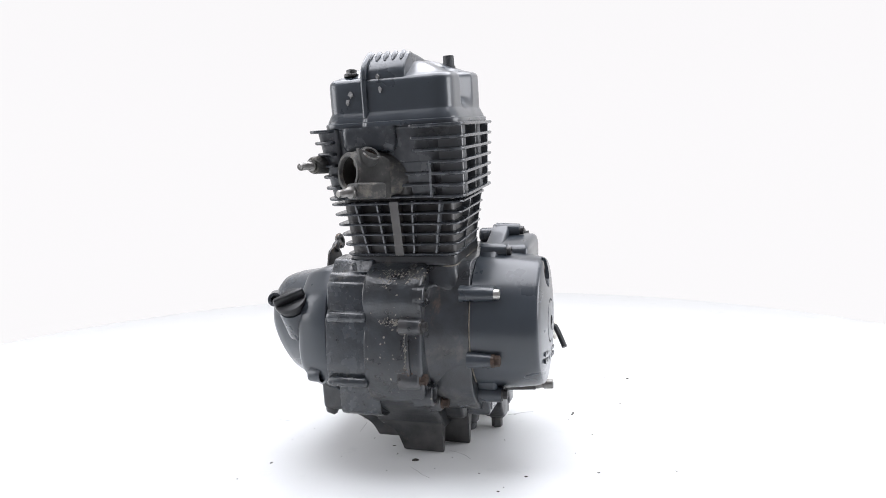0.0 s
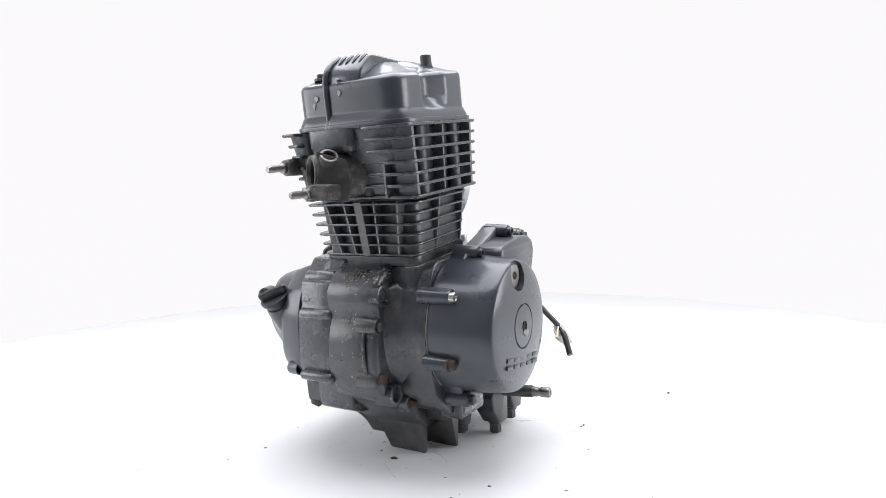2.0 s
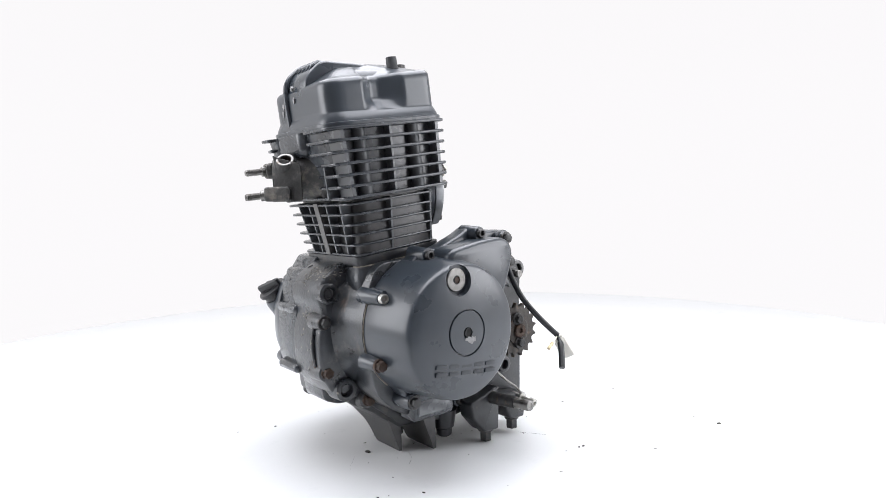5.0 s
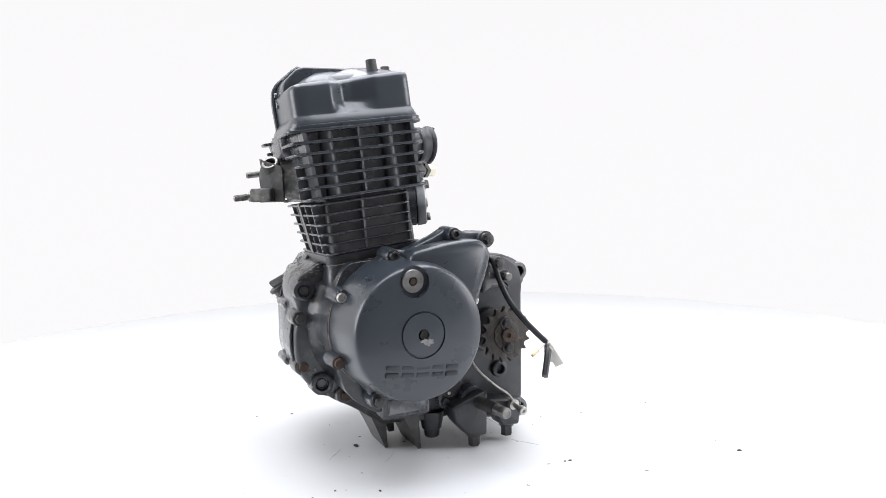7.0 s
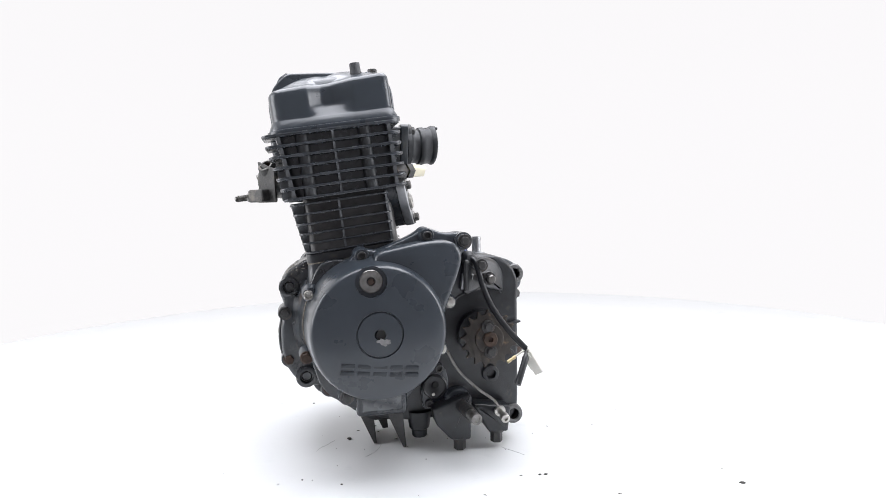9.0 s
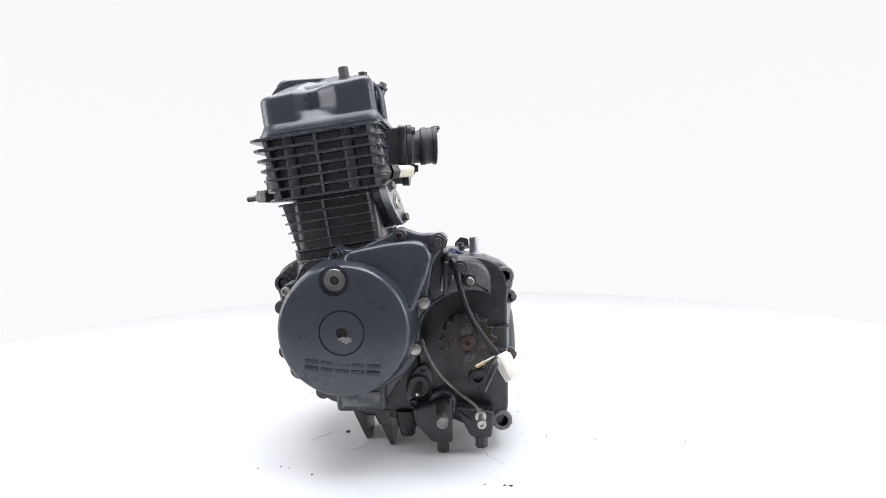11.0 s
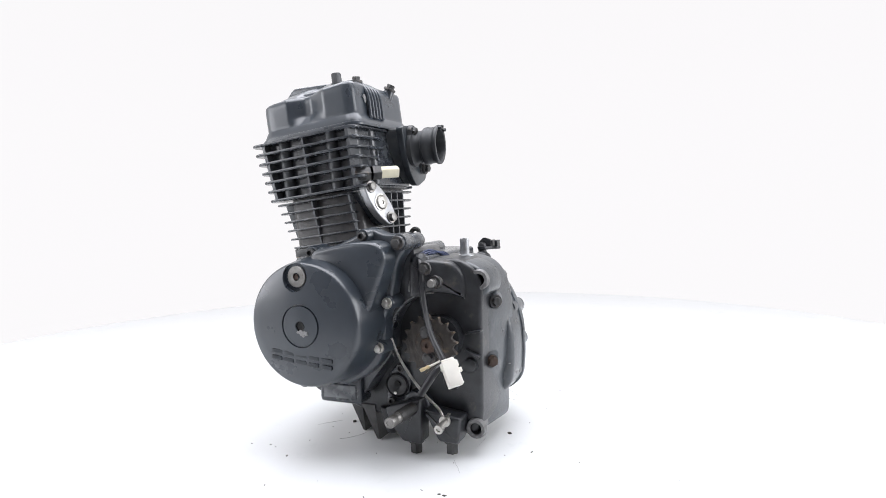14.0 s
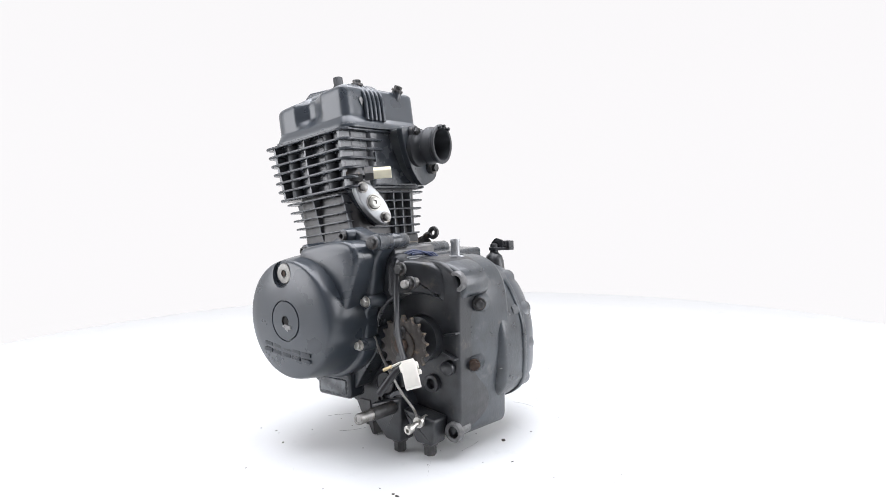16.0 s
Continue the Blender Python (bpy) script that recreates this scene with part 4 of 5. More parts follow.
    lathe(bm, mb, [(0.0292, -0.002), (0.0288, 0.0035), (0.0262, 0.0050), (0.0246, 0.0075), (0.0243, 0.0120), (0.0250, 0.0150), (0.0276, 0.0165), (0.0282, 0.0185), (0.0282, 0.0225), (0.0272, 0.0240), (0.0270, 0.0310), (0.0284, 0.0325), (0.0294, 0.0345), (0.0292, 0.0368), (0.0282, 0.0376), (0.0245, 0.0372), (0.0235, 0.035), (0.0225, 0.004), (0.014, -0.012), (0, -0.014)], 40)
    for v, w in ((-0.0135, 0.0225), (0.0275, -0.0290)):   # ears that the flange bolts pass through
        lathe(bm, mb @ pose(v, w, 0), [(0.0105, -0.002), (0.0100, 0.0030), (0.0085, 0.0045), (0, 0.0045)], 20)
    boot = part("intake_boot", bm, RUBBER, fl, "black rubber intake boot with open mouth")
    for a in (-30, 0, 25):
        bm = bmesh.new()
        block(bm, mb @ pose(0, 0, 0, 0, 0, a) @ pose(0, 0.0262, 0.0372), (-0.0022, 0.0022), (-0.002, 0.002), (-0.001, 0.0045), 0.0006)
        part("boot_tab", bm, RUBBER, boot)
    bolt(HEX6_DARK, (-0.0180, 0.0043, 0.4150), REAR, fl)
    bolt(HEX6_DARK, (-0.0180, 0.0440, 0.3660), REAR, fl)
    return head


cylinder_head = build_head()


# ---------------------------------------------------------------- cam cover
def ease(a, b, x):
    t = min(1.0, max(0.0, (x - a) / (b - a)))
    return t * t * (3 - 2 * t)


def ramp(a, b, x):
    return min(1.0, max(0.0, (x - a) / (b - a)))


def build_cam_cover():
    bm = bmesh.new()
    base = []
    corner = rounded([(-0.0785, -0.0755, 0.026), (0.0745, -0.0765, 0.018), (0.0745, 0.0780, 0.020), (-0.0785, 0.0740, 0.022)], 0.02, 8)
    # even spacing round the outline
    per = [0.0]
    for i in range(len(corner)):
        per.append(per[-1] + (corner[(i + 1) % len(corner)] - corner[i]).length)
    n = 240
    for k in range(n):
        s = per[-1] * k / n
        i = max(j for j in range(len(corner)) if per[j] <= s)
        f = (s - per[i]) / max(1e-9, per[i + 1] - per[i])
        base.append(corner[i].lerp(corner[(i + 1) % len(corner)], f))
    levels = [(0.1480, -0.0028), (0.1512, -0.0034), (0.1526, -0.0028), (0.1532, -0.0008), (0.1550, -0.0004), (0.1590, 0.0016), (0.1620, 0.0031), (0.1632, 0.0039)]
    levels += [(0.1642 + 0.0031 * i, 0.0043) for i in range(10)]
    top, r = 0.1955, 0.0080
    levels += [(top + r * math.sin(a), 0.0043 + r * (1 - math.cos(a))) for a in [radians(d) for d in (15, 30, 45, 60, 75, 90)]]
    rings = []
    for w, d in levels:
        ring = []
        for p in inset(base, d):
            u, v = p.x, p.y
            if v < 0:   # the notch between the two bulges of the flank, with its sloping sill
                v += 0.0130 * ramp(-0.0290, -0.0120, u) * (1 - ramp(0.0000, 0.0265, u)) * ramp(0.1625, 0.1765, w) * ramp(0.02, 0.05, -p.y)
            if u < 0 and v > 0.020:   # set back beside the ridge
                u += 0.004 * ease(0.020, 0.026, v) * ease(0.02, 0.05, -p.x)
            tilt = 0.004 * (u / 0.075) * ease(0.16, 0.20, w)
            ring.append((u, v, w + tilt))
        rings.append(ring)
    # crown: close towards the middle
    last = rings[-1]
    cu, cv = sum(p[0] for p in last) / n, sum(p[1] for p in last) / n
    for f, h in ((0.88, 0.0030), (0.70, 0.0090), (0.50, 0.0150), (0.30, 0.0178), (0.12, 0.0185)):
        rings.append([(cu + (p[0] - cu) * f, cv + (p[1] - cv) * f, p[2] + h * (1 - 0.35 * (cu + (p[0] - cu) * f) / 0.075) * 0.92) for p in last])
    loft(bm, CYL, rings)
    # ridge along the top, high at the front, with a toothed crest
    prof = rounded([(-0.0720, 0.170, 0.002), (-0.0725, 0.196, 0.006), (-0.0690, 0.2100, 0.010), (-0.0520, 0.2240, 0.006), (-0.0440, 0.2262, 0.004), (0.010, 0.2215, 0.02), (0.048, 0.2135, 0.006), (0.052, 0.195, 0.003), (-0.060, 0.180, 0.003)], 0.004)
    casting(bm, CYL_SIDE, prof, -0.0230, 0.0235, 0.0030, 0.002)
    casting(bm, CYL_SIDE, rounded([(-0.046, 0.198), (-0.030, 0.212, 0.01), (0.030, 0.2125, 0.01), (0.058, 0.208, 0.008), (0.060, 0.19), (-0.046, 0.19)], 0.008), -0.050, 0.040, 0.012, 0.012)
    cover = part("cam_cover", bm, PAINT, engine, "smooth slate-grey cam cover with toothed crest", 50)
    bm = bmesh.new()
    sweep(bm, [CYL @ p for p in smooth_path([(-0.0745, 0.0225, 0.158), (-0.0745, 0.0225, 0.194), (-0.0690, 0.0225, 0.2100), (-0.0530, 0.0225, 0.2225), (-0.0440, 0.0225, 0.2255)])], 0.0034, 10)
    part("bead", bm, PAINT, cover)
    for k in range(5):
        bm = bmesh.new()
        v = -0.0165 + 0.0092 * k
        sweep(bm, [CYL @ Vector(p) for p in ((-0.0610, v, 0.2165), (-0.0560, v, 0.2210), (-0.0490, v, 0.2250), (-0.0410, v, 0.2245))], lambda t: 0.0012 + 0.0018 * math.sin(math.pi * t), 8)
        part("crest_tooth", bm, PAINT, cover)
    # grooved ribs down the rear face
    for k in range(5):
        bm = bmesh.new()
        v = -0.036 + 0.0082 * k
        sweep(bm, [CYL @ p for p in smooth_path([(0.0735, v, 0.160), (0.0735, v, 0.186), (0.0690, v, 0.2000), (0.0560, v, 0.2100), (0.046, v, 0.2125)])], 0.0027, 8)
        part("rear_rib", bm, PAINT, cover)
    # breather stub, cap screws
    bm = bmesh.new()
    lathe(bm, CYL @ pose(0.0345, -0.043, 0.2085), [(0.0082, -0.002), (0.0078, 0.004), (0.0066, 0.006), (0.0064, 0.0160), (0.0058, 0.0170), (0.0035, 0.0170), (0.0030, 0.010), (0, 0.010)], 24)
    part("breather_stub", bm, RUBBER, cover, "short black breather stub")
    bm = bmesh.new()
    lathe(bm, CYL @ pose(0.068, 0.036, 0.203) @ pose(0, 0, 0, 0, 30, 0), [(0.0078, -0.01), (0.0072, 0.004), (0.006, 0.0055), (0, 0.0055)], 18)
    part("bolt_boss", bm, PAINT, cover)
    bolt(HEX6_DARK, tuple(CYL @ Vector((0.071, 0.036, 0.2085))), (0.4, 0.1, 0.9), cover)
    bolt(HEX6_DARK, tuple(CYL @ Vector((0.056, -0.030, 0.2120))), (0, 0, 1), cover)
    bolt(HEX6_DARK, tuple(CYL @ Vector((-0.052, 0.045, 0.2045))), (0, 0, 1), cover)
    # scrapes down to bare metal
    rng = random.Random(9)
    for u, v, w, r, face in ((-0.0752, 0.006, 0.199, 0.0032, "f"), (-0.0752, 0.004, 0.186, 0.0030, "f"), (-0.0710, 0.040, 0.183, 0.0040, "f"), (-0.0705, 0.044, 0.176, 0.0034, "f"), (0.0712, -0.042, 0.186, 0.0050, "r")):
        poly = [Vector((v + r * (0.35 + 0.6 * rng.random()) * math.cos(a * 0.698), w + r * (0.6 + 0.8 * rng.random()) * math.sin(a * 0.698))) for a in range(9)]
        bm = bmesh.new()
        casting(bm, CYL_FRONT, poly, u - (0.0006 if face == "f" else 0), u + (0.002 if face == "f" else 0.0006))
        part("scrape", bm, CHIPPED, cover, "scrape down to bare metal")


build_cam_cover()


# ---------------------------------------------------------------- sump, brackets, sprocket, loose fittings
def build_sump():
    bm = bmesh.new()
    casting(bm, SIDE, rounded([(-0.165, 0.100), (-0.158, 0.080, 0.008), (-0.125, 0.061), (-0.098, 0.040, 0.006), (-0.088, 0.033, 0.004), (-0.02, 0.031), (0.03, 0.040), (0.09, 0.028, 0.01), (0.095, 0.07), (0.0, 0.10)], 0.008), -0.048, 0.040, 0.005, 0.006)
    casting(bm, SIDE, rounded([(-0.160, 0.108), (-0.156, 0.072, 0.006), (-0.13, 0.064), (0.0, 0.050), (0.08, 0.042, 0.01), (0.09, 0.09)], 0.008), 0.030, 0.086, 0.0, 0.004)
    casting(bm, SIDE, rounded([(-0.100, 0.075), (-0.085, 0.045, 0.01), (-0.030, 0.035), (0.010, 0.040), (0.030, 0.08), (0.010, 0.118), (-0.06, 0.118)], 0.008), -0.070, -0.03, 0.004, 0.0)
    lathe(bm, along((-0.0270, -0.062, 0.0130), DOWN), [(0.017, -0.035), (0.0130, -0.012), (0.0105, -0.010), (0.0098, -0.002), (0.0080, 0.0), (0, 0.0)], 24)
    lathe(bm, along((-0.148, 0.079, 0.068), (-0.5, 0.2, -0.8)), [(0.008, -0.012), (0.0075, 0.001), (0.005, 0.004), (0, 0.004)], 16)
    sump = part("sump", bm, DARK, engine, "oily black ribbed sump casting")
    # cross fins under the sump
    for x, y0, y1, z1 in ((-0.083, -0.0430, 0.0095, 0.0005), (-0.0470, -0.0680, -0.0100, 0.0010), (-0.0640, -0.02, 0.05, 0.012)):
        bm = bmesh.new()
        poly = rounded([(y0 - 0.004, 0.050), (y0, z1, 0.002), (y1, z1, 0.002), (y1 + 0.006, 0.030, 0.01), (y1 + 0.03, 0.045)], 0.003)
        made = Matrix.Translation((x, 0, 0)) @ Matrix.Shear("YZ", 4, (0, 0)) @ FRONT
        sl = 0.25
        rings = []
        for c, k in ((-1, 0), (1, 1)):
            rings.append([(p.x, p.y, c * (0.0016 + 0.17 * max(0, p.y)) - sl * p.y) for p in poly])
        loft(bm, made, rings)
        part("sump_fin", bm, DARK, sump)
    # two feet with bolts that carry the weight at the left rear
    for pts, y0, y1, bx, bz in ((((-0.016, 0.060), (-0.012, 0.040), (0.0075, 0.0180), (0.0325, 0.0170), (0.0340, 0.075)), -0.104, -0.078, 0.0201, 0.0180), (((0.036, 0.062), (0.056, 0.0235), (0.0815, 0.0220), (0.086, 0.055)), -0.103, -0.076, 0.0690, 0.0230)):
        bm = bmesh.new()
        casting(bm, SIDE, rounded(pts, 0.004), y0, y1, 0.003, 0.002)
        foot = part("foot_bracket", bm, DARK, sump)
        bolt(HEX8_DARK, (bx, -0.0905, bz - 0.002), DOWN, foot, "grimy hex bolt under the bracket", 10)
    # gear-shift shaft
    bm = bmesh.new()
    lathe(bm, along((0.0200, -0.084, 0.0605), LEFT), [(0.020, -0.02), (0.0190, 0.004), (0.0175, 0.006), (0.0125, 0.006), (0.0115, 0.003), (0, 0.003)], 30)
    seat = part("shaft_seat", bm, CAST, engine, "black boss with oil seal")
    p, tip = Vector((0.0205, -0.080, 0.0603)), Vector((0.0238, -0.1690, 0.0650))
    d = (tip - p).length
    bm = bmesh.new()
    lathe(bm, along(p, tip - p), [(0, 0), (0.0082, 0), (0.0080, d * 0.72), (0.0075, d * 0.735), (0, d * 0.735)], 22)
    shaft = part("shift_shaft", bm, HEADSTEEL, seat, "stained steel gear-shift shaft")
    bm = bmesh.new()
    lathe(bm, along(p, tip - p), [(0, d * 0.72), (0.0066, d * 0.73), (0.0064, d * 0.80), (0.0056, d * 0.815), (0.0056, d * 0.85), (0.0068, d * 0.86), (0.0068, d * 0.98), (0.006, d), (0.0035, d), (0.003, d - 0.001), (0, d - 0.001)], 22)
    part("splined_end", bm, WORN, shaft, "bright splined shaft end")
    # neutral switch
    bm = bmesh.new()
    c = Vector((-0.0091, -0.0770, 0.0829))
    casting(bm, SIDE, rounded([(-0.0235, 0.052, 0.008), (-0.0085, 0.054, 0.008), (0.010, 0.075, 0.015), (0.0085, 0.098, 0.01), (0.0010, 0.113, 0.006), (-0.0080, 0.111, 0.006), (-0.027, 0.090, 0.015)], 0.008), -0.0815, -0.060, 0.0015, 0.0)
    sw = part("switch_plate", bm, CAST, engine, "black neutral switch plate")
    bm = bmesh.new()
    lathe(bm, along((c.x, -0.0800, c.z), LEFT), [(0.0165, -0.004), (0.0160, 0.004), (0.0145, 0.005), (0.0130, 0.0035), (0.0060, 0.0035), (0.004, 0.002), (0, 0.002)], 28)
    part("switch_body", bm, SLEEVE, sw)
    bm = bmesh.new()
    lathe(bm, along((c.x + 0.001, -0.0845, c.z + 0.002), LEFT), [(0.0042, -0.002), (0.0040, 0.0004), (0, 0.0006)], 14)
    part("switch_contact", bm, HOLE, sw)
    bm = bmesh.new()
    lathe(bm, along((c.x - 0.002, -0.0840, c.z - 0.0100), LEFT), [(0.0022, -0.002), (0.002, 0.001), (0, 0.0012)], 12)
    part("switch_pin", bm, STEEL, sw, "bright switch pin")
    bolt(ALLEN_DARK, (-0.0166, -0.0815, 0.0612), LEFT, sw)
    bolt(ALLEN_DARK, (-0.0030, -0.0815, 0.1060), LEFT, sw)


build_sump()


def build_sprocket():
    bm = bmesh.new()
    teeth, r0, r1 = 17, 0.0300, 0.0358
    cx, cz = 0.0545, 0.1475
    poly = []
    for k in range(teeth):
        for a, r in ((-0.50, r0), (-0.38, r0 + 0.0003), (-0.27, r0 + 0.0013), (-0.16, r0 + 0.0034), (-0.06, r1), (0.06, r1), (0.16, r0 + 0.0034), (0.27, r0 + 0.0013), (0.38, r0 + 0.0003)):
            t = 2 * math.pi * (k + a + 0.3) / teeth
            poly.append(Vector((cx + r * math.cos(t), cz + r * math.sin(t))))
    casting(bm, SIDE, poly, -0.1190, -0.1130, 0.0008, 0.0008, n=2)
    sp = part("drive_sprocket", bm, SPROCKET, engine, "oily rusty drive sprocket with worn teeth", 25)
    bm = bmesh.new()
    lathe(bm, along((cx, -0.1190, cz), LEFT), [(0.0185, -0.002), (0.0180, 0.0020), (0.0165, 0.0028), (0.0100, 0.0028), (0, 0.0028)], 30)
    part("retainer_plate", bm, SPROCKET, sp)
    bm = bmesh.new()
    lathe(bm, along((cx, -0.1205, cz), LEFT), [(0.0098, -0.004), (0.0096, 0.0045), (0.0085, 0.0055), (0.0032, 0.0055), (0.0026, 0.003), (0, 0.003)], 8)
    part("output_shaft", bm, RUST, sp, "rusty splined output shaft end")
    for a in (98, 272):
        bolt(HEX6_DARK, (cx + 0.0155 * math.cos(radians(a)), -0.1218, cz + 0.0155 * math.sin(radians(a))), LEFT, sp, "oily retainer bolt", 14)


build_sprocket()


def build_fittings():
    # wiring: sleeve, connector, terminal, short tube
    joint = Vector((0.0885, -0.1575, 0.1410))
    bm = bmesh.new()
    sweep(bm, smooth_path([(0.0310, -0.098, 0.248), (0.0410, -0.1100, 0.2420), (0.0470, -0.1190, 0.2150), (0.0550, -0.1290, 0.1900), (0.0690, -0.1440, 0.1650), tuple(joint)]), 0.0036, 12)
    wire = part("wire_sleeve", bm, SLEEVE, engine, "black sleeved generator wire hanging loose")
    bm = bmesh.new()
    sweep(bm, smooth_path([tuple(joint + Vector((0.001, 0, -0.001))), (0.0830, -0.1680, 0.1290), (0.0700, -0.1805, 0.1060)]), lambda t: 0.0026 if t < 0.35 else 0.0040, 12)
    part("short_sleeve", bm, SLEEVE, wire, "short black sleeved end")
    axis = Vector((0.0125, -0.0070, -0.0241)).normalized()
    m = along(joint + Vector((0.005, 0.001, -0.002)), axis) @ pose(0, 0, 0, 0, 0, 25)
    bm = bmesh.new()
    casting(bm, m, rounded([(-0.0085, -0.0065), (0.0085, -0.0065), (0.0085, 0.0065), (-0.0085, 0.0065)], 0.0016, 3), 0.0, 0.0285, 0.0010, 0.0008)
    block(bm, m, (-0.0105, 0.0105), (-0.004, 0.004), (0.001, 0.008), 0.0008)
    block(bm, m, (0.0080, 0.0125), (-0.003, 0.003), (0.010, 0.0150), 0.0008)
    block(bm, m, (-0.0070, 0.0070), (-0.0095, -0.0050), (0.004, 0.0215), 0.0010)
    block(bm, m, (-0.0030, 0.0030), (-0.0112, -0.0088), (0.012, 0.0190), 0.0006)
    block(bm, m, (-0.0072, 0.0072), (-0.0050, 0.0050), (-0.0030, 0.0015), 0.0008)
    part("connector", bm, WHITE, wire, "white nylon wire connector")
    bm = bmesh.new()
    end = Vector((0.0640, -0.1640, 0.1290))
    sweep(bm, [joint, joint.lerp(end, 0.5), end], 0.0013, 8)
    part("white_lead", bm, WHITE, wire)
    bm = bmesh.new()
    lathe(bm, along(joint.lerp(end, 0.6), end - joint), [(0, 0), (0.0020, 0), (0.0022, 0.003), (0.0016, 0.005), (0.0022, 0.008), (0.002, 0.012), (0, 0.012)], 10)
    part("terminal", bm, BRASS, wire, "brass bullet terminal")
    # bare rod with its clamp screw near the rear mount
    bm = bmesh.new()
    sweep(bm, smooth_path([(-0.002, -0.108, 0.150), (0.006, -0.106, 0.128), (0.020, -0.104, 0.104), (0.042, -0.108, 0.082), (0.060, -0.110, 0.068), (0.0665, -0.1115, 0.0590)]), 0.0017, 8)
    rod = part("neutral_lead", bm, WORN, engine, "grey lead to the neutral switch")
    p, tip = Vector((0.0678, -0.0950, 0.0555)), Vector((0.0694, -0.1335, 0.0498))
    d = (tip - p).length
    bm = bmesh.new()
    lathe(bm, along(p, tip - p), [(0, 0), (0.0032, 0), (0.0032, d * 0.35), (0.0070, d * 0.36), (0.0070, d * 0.46), (0.0034, d * 0.47), (0.0034, d * 0.80), (0.0056, d * 0.81), (0.0056, d * 0.985), (0.0050, d), (0.0026, d), (0.0022, d - 0.003), (0, d - 0.003)], 18)
    part("clamp_screw", bm, STEEL, rod, "bright clamp screw")
    # breather pipe on top of the case
    bm = bmesh.new()
    lathe(bm, along((0.0655, -0.0225, 0.2440), (0, 0, 1)), [(0.012, -0.004), (0.0115, 0.003), (0.0062, 0.004), (0.0058, 0.019), (0.0064, 0.021), (0.0058, 0.0245), (0.0042, 0.0245), (0.0038, 0.01), (0, 0.01)], 24)
    part("breather_pipe", bm, ALLOY, engine, "bright alloy breather pipe")
    # clutch lever and bracket at the right rear
    bm = bmesh.new()
    lathe(bm, along((0.046, 0.102, 0.196), (0, 0, 1)), [(0, 0), (0.0170, 0), (0.0140, 0.032), (0.0115, 0.040), (0.0080, 0.043), (0.0062, 0.045), (0.0060, 0.056), (0.0045, 0.058), (0, 0.058)], 18)
    casting(bm, TOP, rounded([(0.040, 0.096), (0.052, 0.095), (0.060, 0.108), (0.066, 0.113), (0.069, 0.121), (0.065, 0.123), (0.061, 0.118), (0.058, 0.120), (0.061, 0.127), (0.056, 0.129), (0.049, 0.119)], 0.002), 0.2440, 0.2485, 0.0008, 0.0008)
    block(bm, TOP, (0.0535, 0.0585), (0.110, 0.128), (0.2478, 0.2575), 0.001)
    block(bm, TOP, (0.0625, 0.0675), (0.109, 0.123), (0.2478, 0.2575), 0.001)
    casting(bm, SIDE, rounded([(0.036, 0.244), (0.058, 0.244), (0.058, 0.259), (0.046, 0.262), (0.038, 0.254)], 0.003), 0.1060, 0.1095, 0.0006, 0.0006)
    part("clutch_lever", bm, DARK, engine, "black clutch release lever with forked end")
    # cable stay on the right top edge
    bm = bmesh.new()
    casting(bm, SIDE, rounded([(-0.105, 0.236), (-0.060, 0.236), (-0.066, 0.254), (-0.080, 0.266), (-0.100, 0.258)], 0.006), 0.0965, 0.1000, 0.0008, 0.0008)
    sweep(bm, [Vector((-0.0640 + 0.0068 * math.cos(radians(d)), 0.0995 + 0.0012 * math.sin(radians(d)), 0.2690 + 0.0068 * math.sin(radians(d)))) for d in range(-160, 181, 20)], 0.0036, 8)
    sweep(bm, smooth_path([(-0.0820, 0.0985, 0.258), (-0.0770, 0.0985, 0.264), (-0.0690, 0.0992, 0.2670)]), 0.0052, 8)
    part("cable_stay", bm, HEADSTEEL, engine, "bent steel cable stay")
    # top plate behind the barrel and starter terminal bits
    bm = bmesh.new()
    block(bm, TOP, (-0.045, 0.045), (-0.095, 0.070), (0.236, 0.2515), 0.004)
    lathe(bm, along((0.004, -0.050, 0.253), RIGHT), [(0, 0), (0.008, 0), (0.0092, 0.003), (0.0092, 0.085), (0.008, 0.088), (0, 0.088)], 24)
    top = part("top_case", bm, CAST, engine, "black crankcase top behind the barrel")
    bolt(HEX6_DARK, (0.0590, -0.1080, 0.2210), LEFT, top, "bright-edged stop bolt")
    bolt(HEX6_DARK, (0.048, -0.1125, 0.238), LEFT, top)
    bm = bmesh.new()
    lathe(bm, along((0.0590, -0.1020, 0.2210), LEFT), [(0.0065, -0.004), (0.0060, 0.003), (0.0034, 0.0035), (0.0034, 0.013), (0.0052, 0.0135), (0.0052, 0.018), (0.0042, 0.0192), (0, 0.0192)], 16)
    part("stop_screw", bm, WORN, top, "zinc stop screw")
    bm = bmesh.new()
    lathe(bm, along((0.033, -0.092, 0.2440), (0.2, -1.0, 0.1)), [(0, -0.03), (0.0105, -0.03), (0.0110, 0.008), (0.0090, 0.012), (0.0055, 0.016), (0, 0.017)], 20)
    part("grommet", bm, RUBBER, top, "black rubber wire grommet")
    for k in range(3):
        bm = bmesh.new()
        sweep(bm, smooth_path([(0.030 + 0.004 * k, -0.090 + 0.006 * k, 0.252), (0.036 + 0.002 * k, -0.072, 0.257 - 0.002 * k), (0.044, -0.055 + 0.006 * k, 0.252), (0.050 + 0.003 * k, -0.045, 0.245)]), 0.0015, 6)
        part("blue_lead", bm, BLUE, top, "thin blue lead")
    bm = bmesh.new()
    casting(bm, SIDE, rounded([(0.022, 0.208), (0.036, 0.210), (0.040, 0.228), (0.026, 0.230)], 0.003), -0.1075, -0.1000, 0.001, 0.001)
    part("wire_clip", bm, ALLOY, top, "bright wire clip")


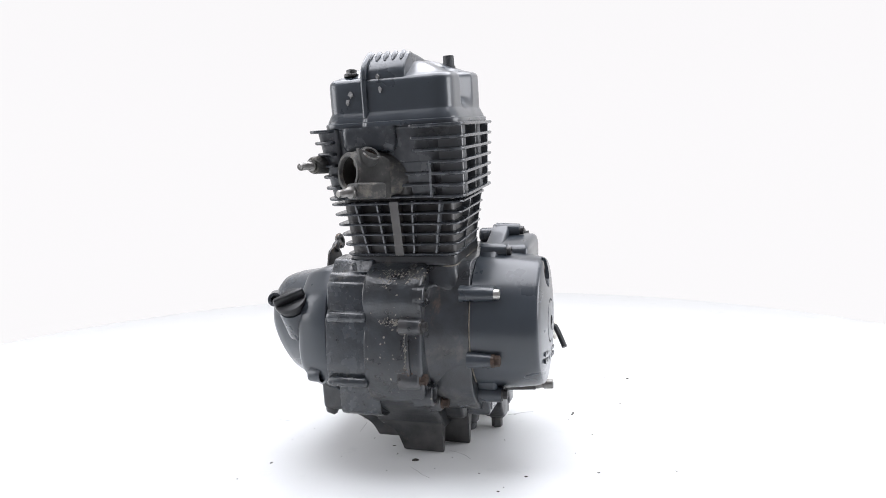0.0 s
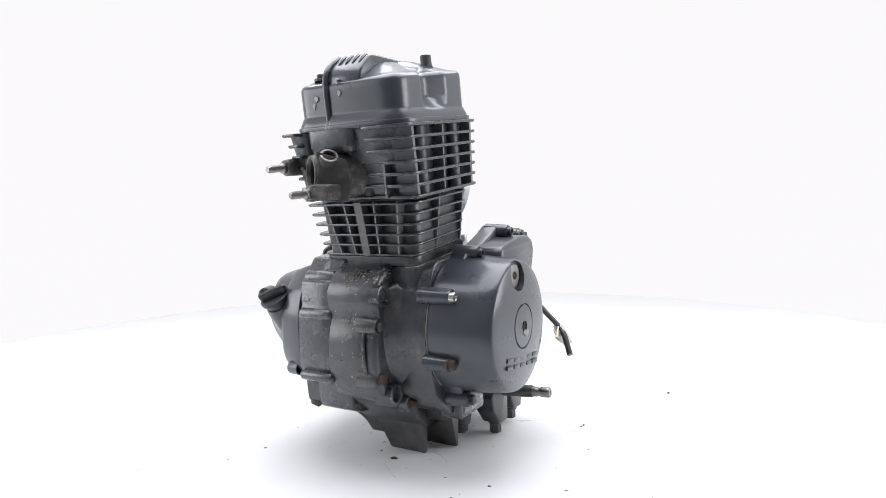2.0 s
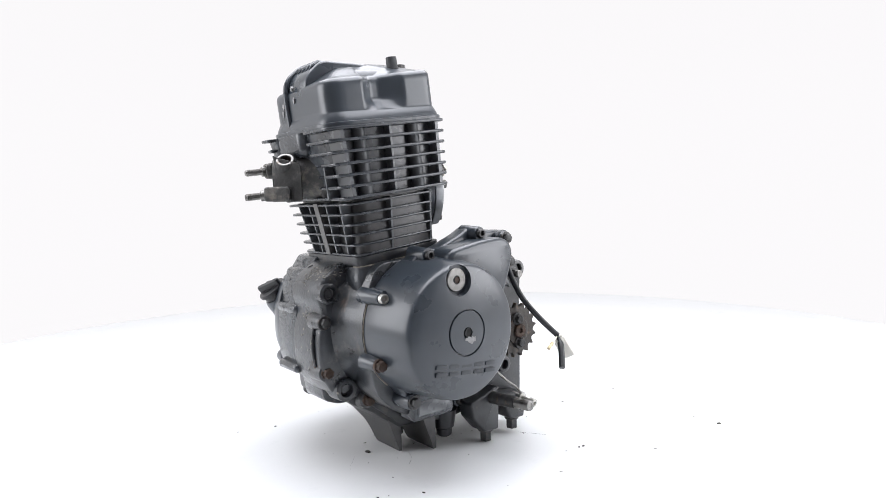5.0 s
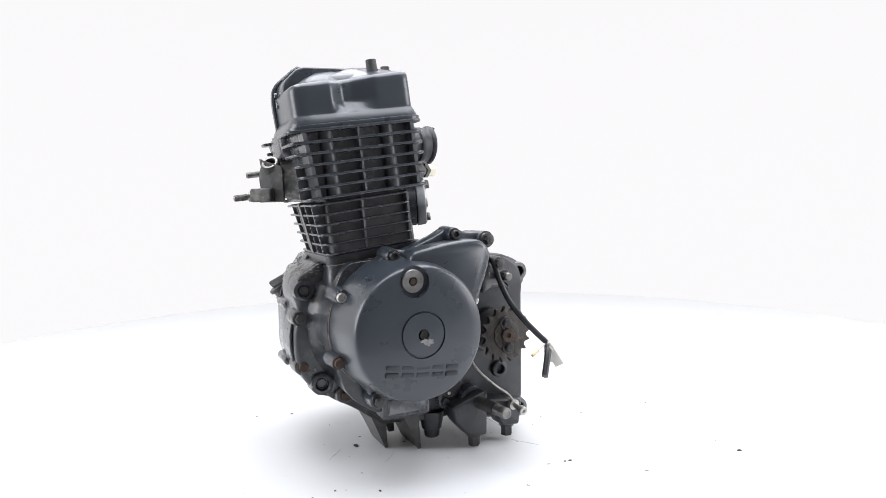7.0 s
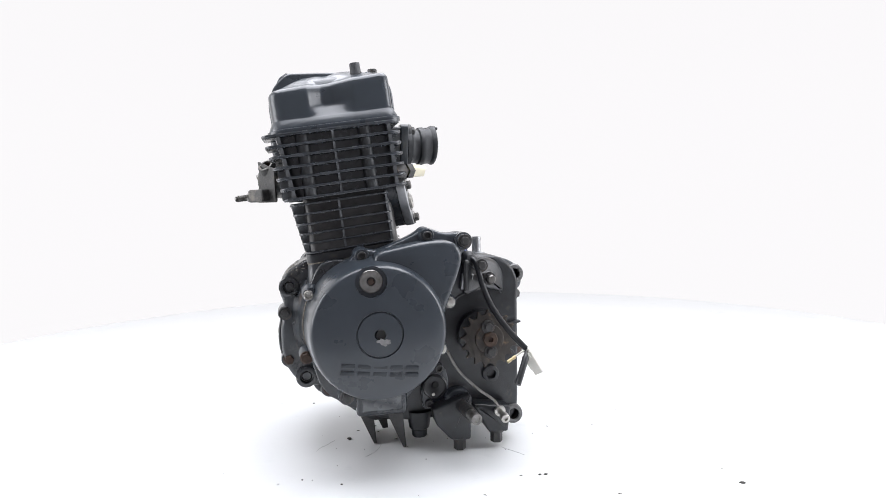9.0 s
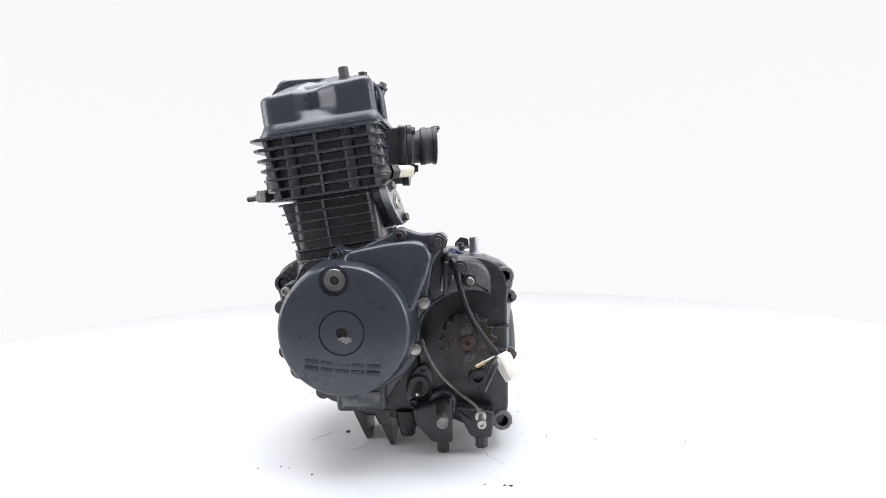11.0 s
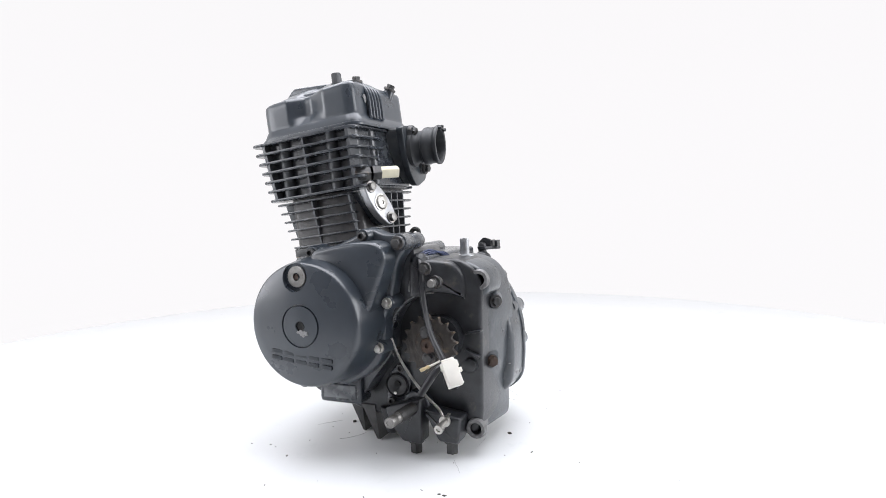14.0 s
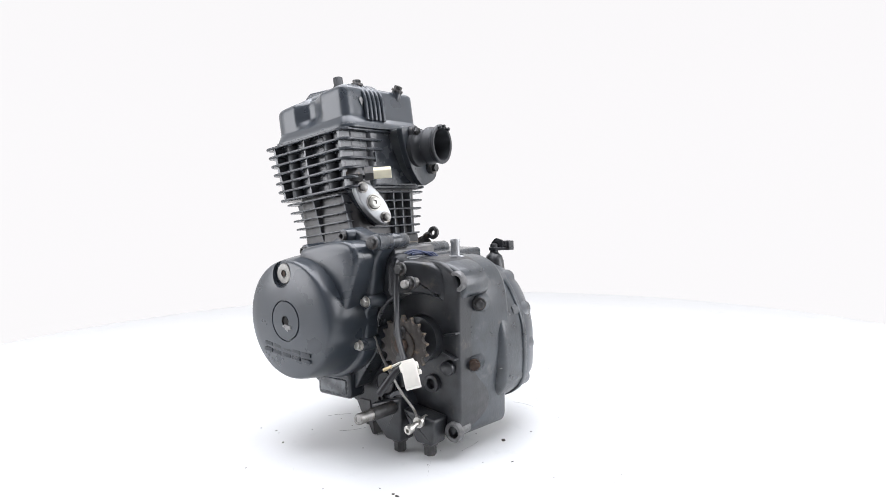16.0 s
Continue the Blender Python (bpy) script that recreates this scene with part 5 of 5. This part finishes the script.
build_fittings()


# ---------------------------------------------------------------- grit on the table
def crumb(x, y, r, seed):
    rng = random.Random(seed)
    bm = bmesh.new()
    low = [(r * (0.75 + 0.35 * rng.random()) * math.cos(t * 0.698), r * 0.7 * (0.7 + 0.4 * rng.random()) * math.sin(t * 0.698)) for t in range(9)]
    loft(bm, Matrix.Translation((x, y, 0)) @ pose(0, 0, 0, 0, 0, rng.uniform(0, 360)), [[(a, b, 0.0001) for a, b in low], [(a * 1.05, b * 1.05, r * 0.25) for a, b in low], [(a * 0.6, b * 0.6, r * (0.4 + 0.1 * rng.random())) for a, b in low]])
    ob = new("crumb", mesh_of(bm, "crumb", GRIT))
    return tagged(ob, "dark flake of dirt lying on the white turntable", "dirt flake", "flakes on the turntable")


def build_grit():
    bm = bmesh.new()
    rng = random.Random(21)
    seen = [(-0.1157, -0.0153, 0.0042), (0.1118, 0.0113, 0.0040), (0.2987, -0.2655, 0.0034), (0.0991, -0.1890, 0.0026), (0.3004, -0.2273, 0.0014), (-0.1324, -0.1547, 0.0020), (-0.1767, -0.1307, 0.0018), (0.0926, -0.1876, 0.0022), (-0.1628, 0.1573, 0.0022), (-0.2124, 0.1721, 0.0016)]
    crumbs = [crumb(x, y, r, k) for k, (x, y, r) in enumerate(seen)]
    spots = []
    for k in range(60):
        a, r = rng.uniform(0, 6.283), 0.05 + 0.33 * rng.random() ** 1.2
        spots.append((r * math.cos(a), r * math.sin(a), 0.0005 + 0.0009 * rng.random() ** 2))
    for x, y, r in spots:
        a = rng.uniform(0, 6.283)
        k = 1.0 if r > 0.003 else rng.choice((1.0, 2.2))
        m = Matrix.Translation((x, y, 0)) @ pose(0, 0, 0, 0, 0, math.degrees(a))
        poly = [Vector((r * k * (0.7 + 0.4 * rng.random()) * math.cos(t * 1.047), r * (0.6 + 0.4 * rng.random()) / k ** 0.5 * math.sin(t * 1.047))) for t in range(6)]
        casting(bm, m, poly, 0.0002, 0.0004 + r * 0.35, 0, r * 0.2, n=1)
    ob = new("grit", mesh_of(bm, "grit", GRIT))
    tagged(ob, "dark crumbs of dirt and paint scattered on the white table", "grit", kind="stuff")
    bm = bmesh.new()
    for k in range(8):
        a, r = rng.uniform(0, 6.283), 0.08 + 0.13 * rng.random()
        p = Vector((r * math.cos(a), r * math.sin(a), 0.0003))
        b = rng.uniform(0, 6.283)
        path = [p]
        for _ in range(8):
            b += rng.uniform(-0.18, 0.18)
            path.append(path[-1] + Vector((math.cos(b), math.sin(b), 0)) * 0.005)
        sweep(bm, path, 0.00012, 4, flat=0.5)
    marks = new("scuff_marks", mesh_of(bm, "scuff_marks", HEADSTEEL))
    tagged(marks, "thin grey scuff lines drawn across the table top", "scuff mark", kind="stuff")
    return [ob, marks] + crumbs


litter = build_grit()


# ---------------------------------------------------------------- what turns
def motions():
    rows = [(t * 0.5, pose(0, 0, 0, 0, 0, 72.209 - 6.9101 * t * 0.5)) for t in range(33)]
    for thing in [engine, turntable] + litter:
        walk(thing, rows)


motions()
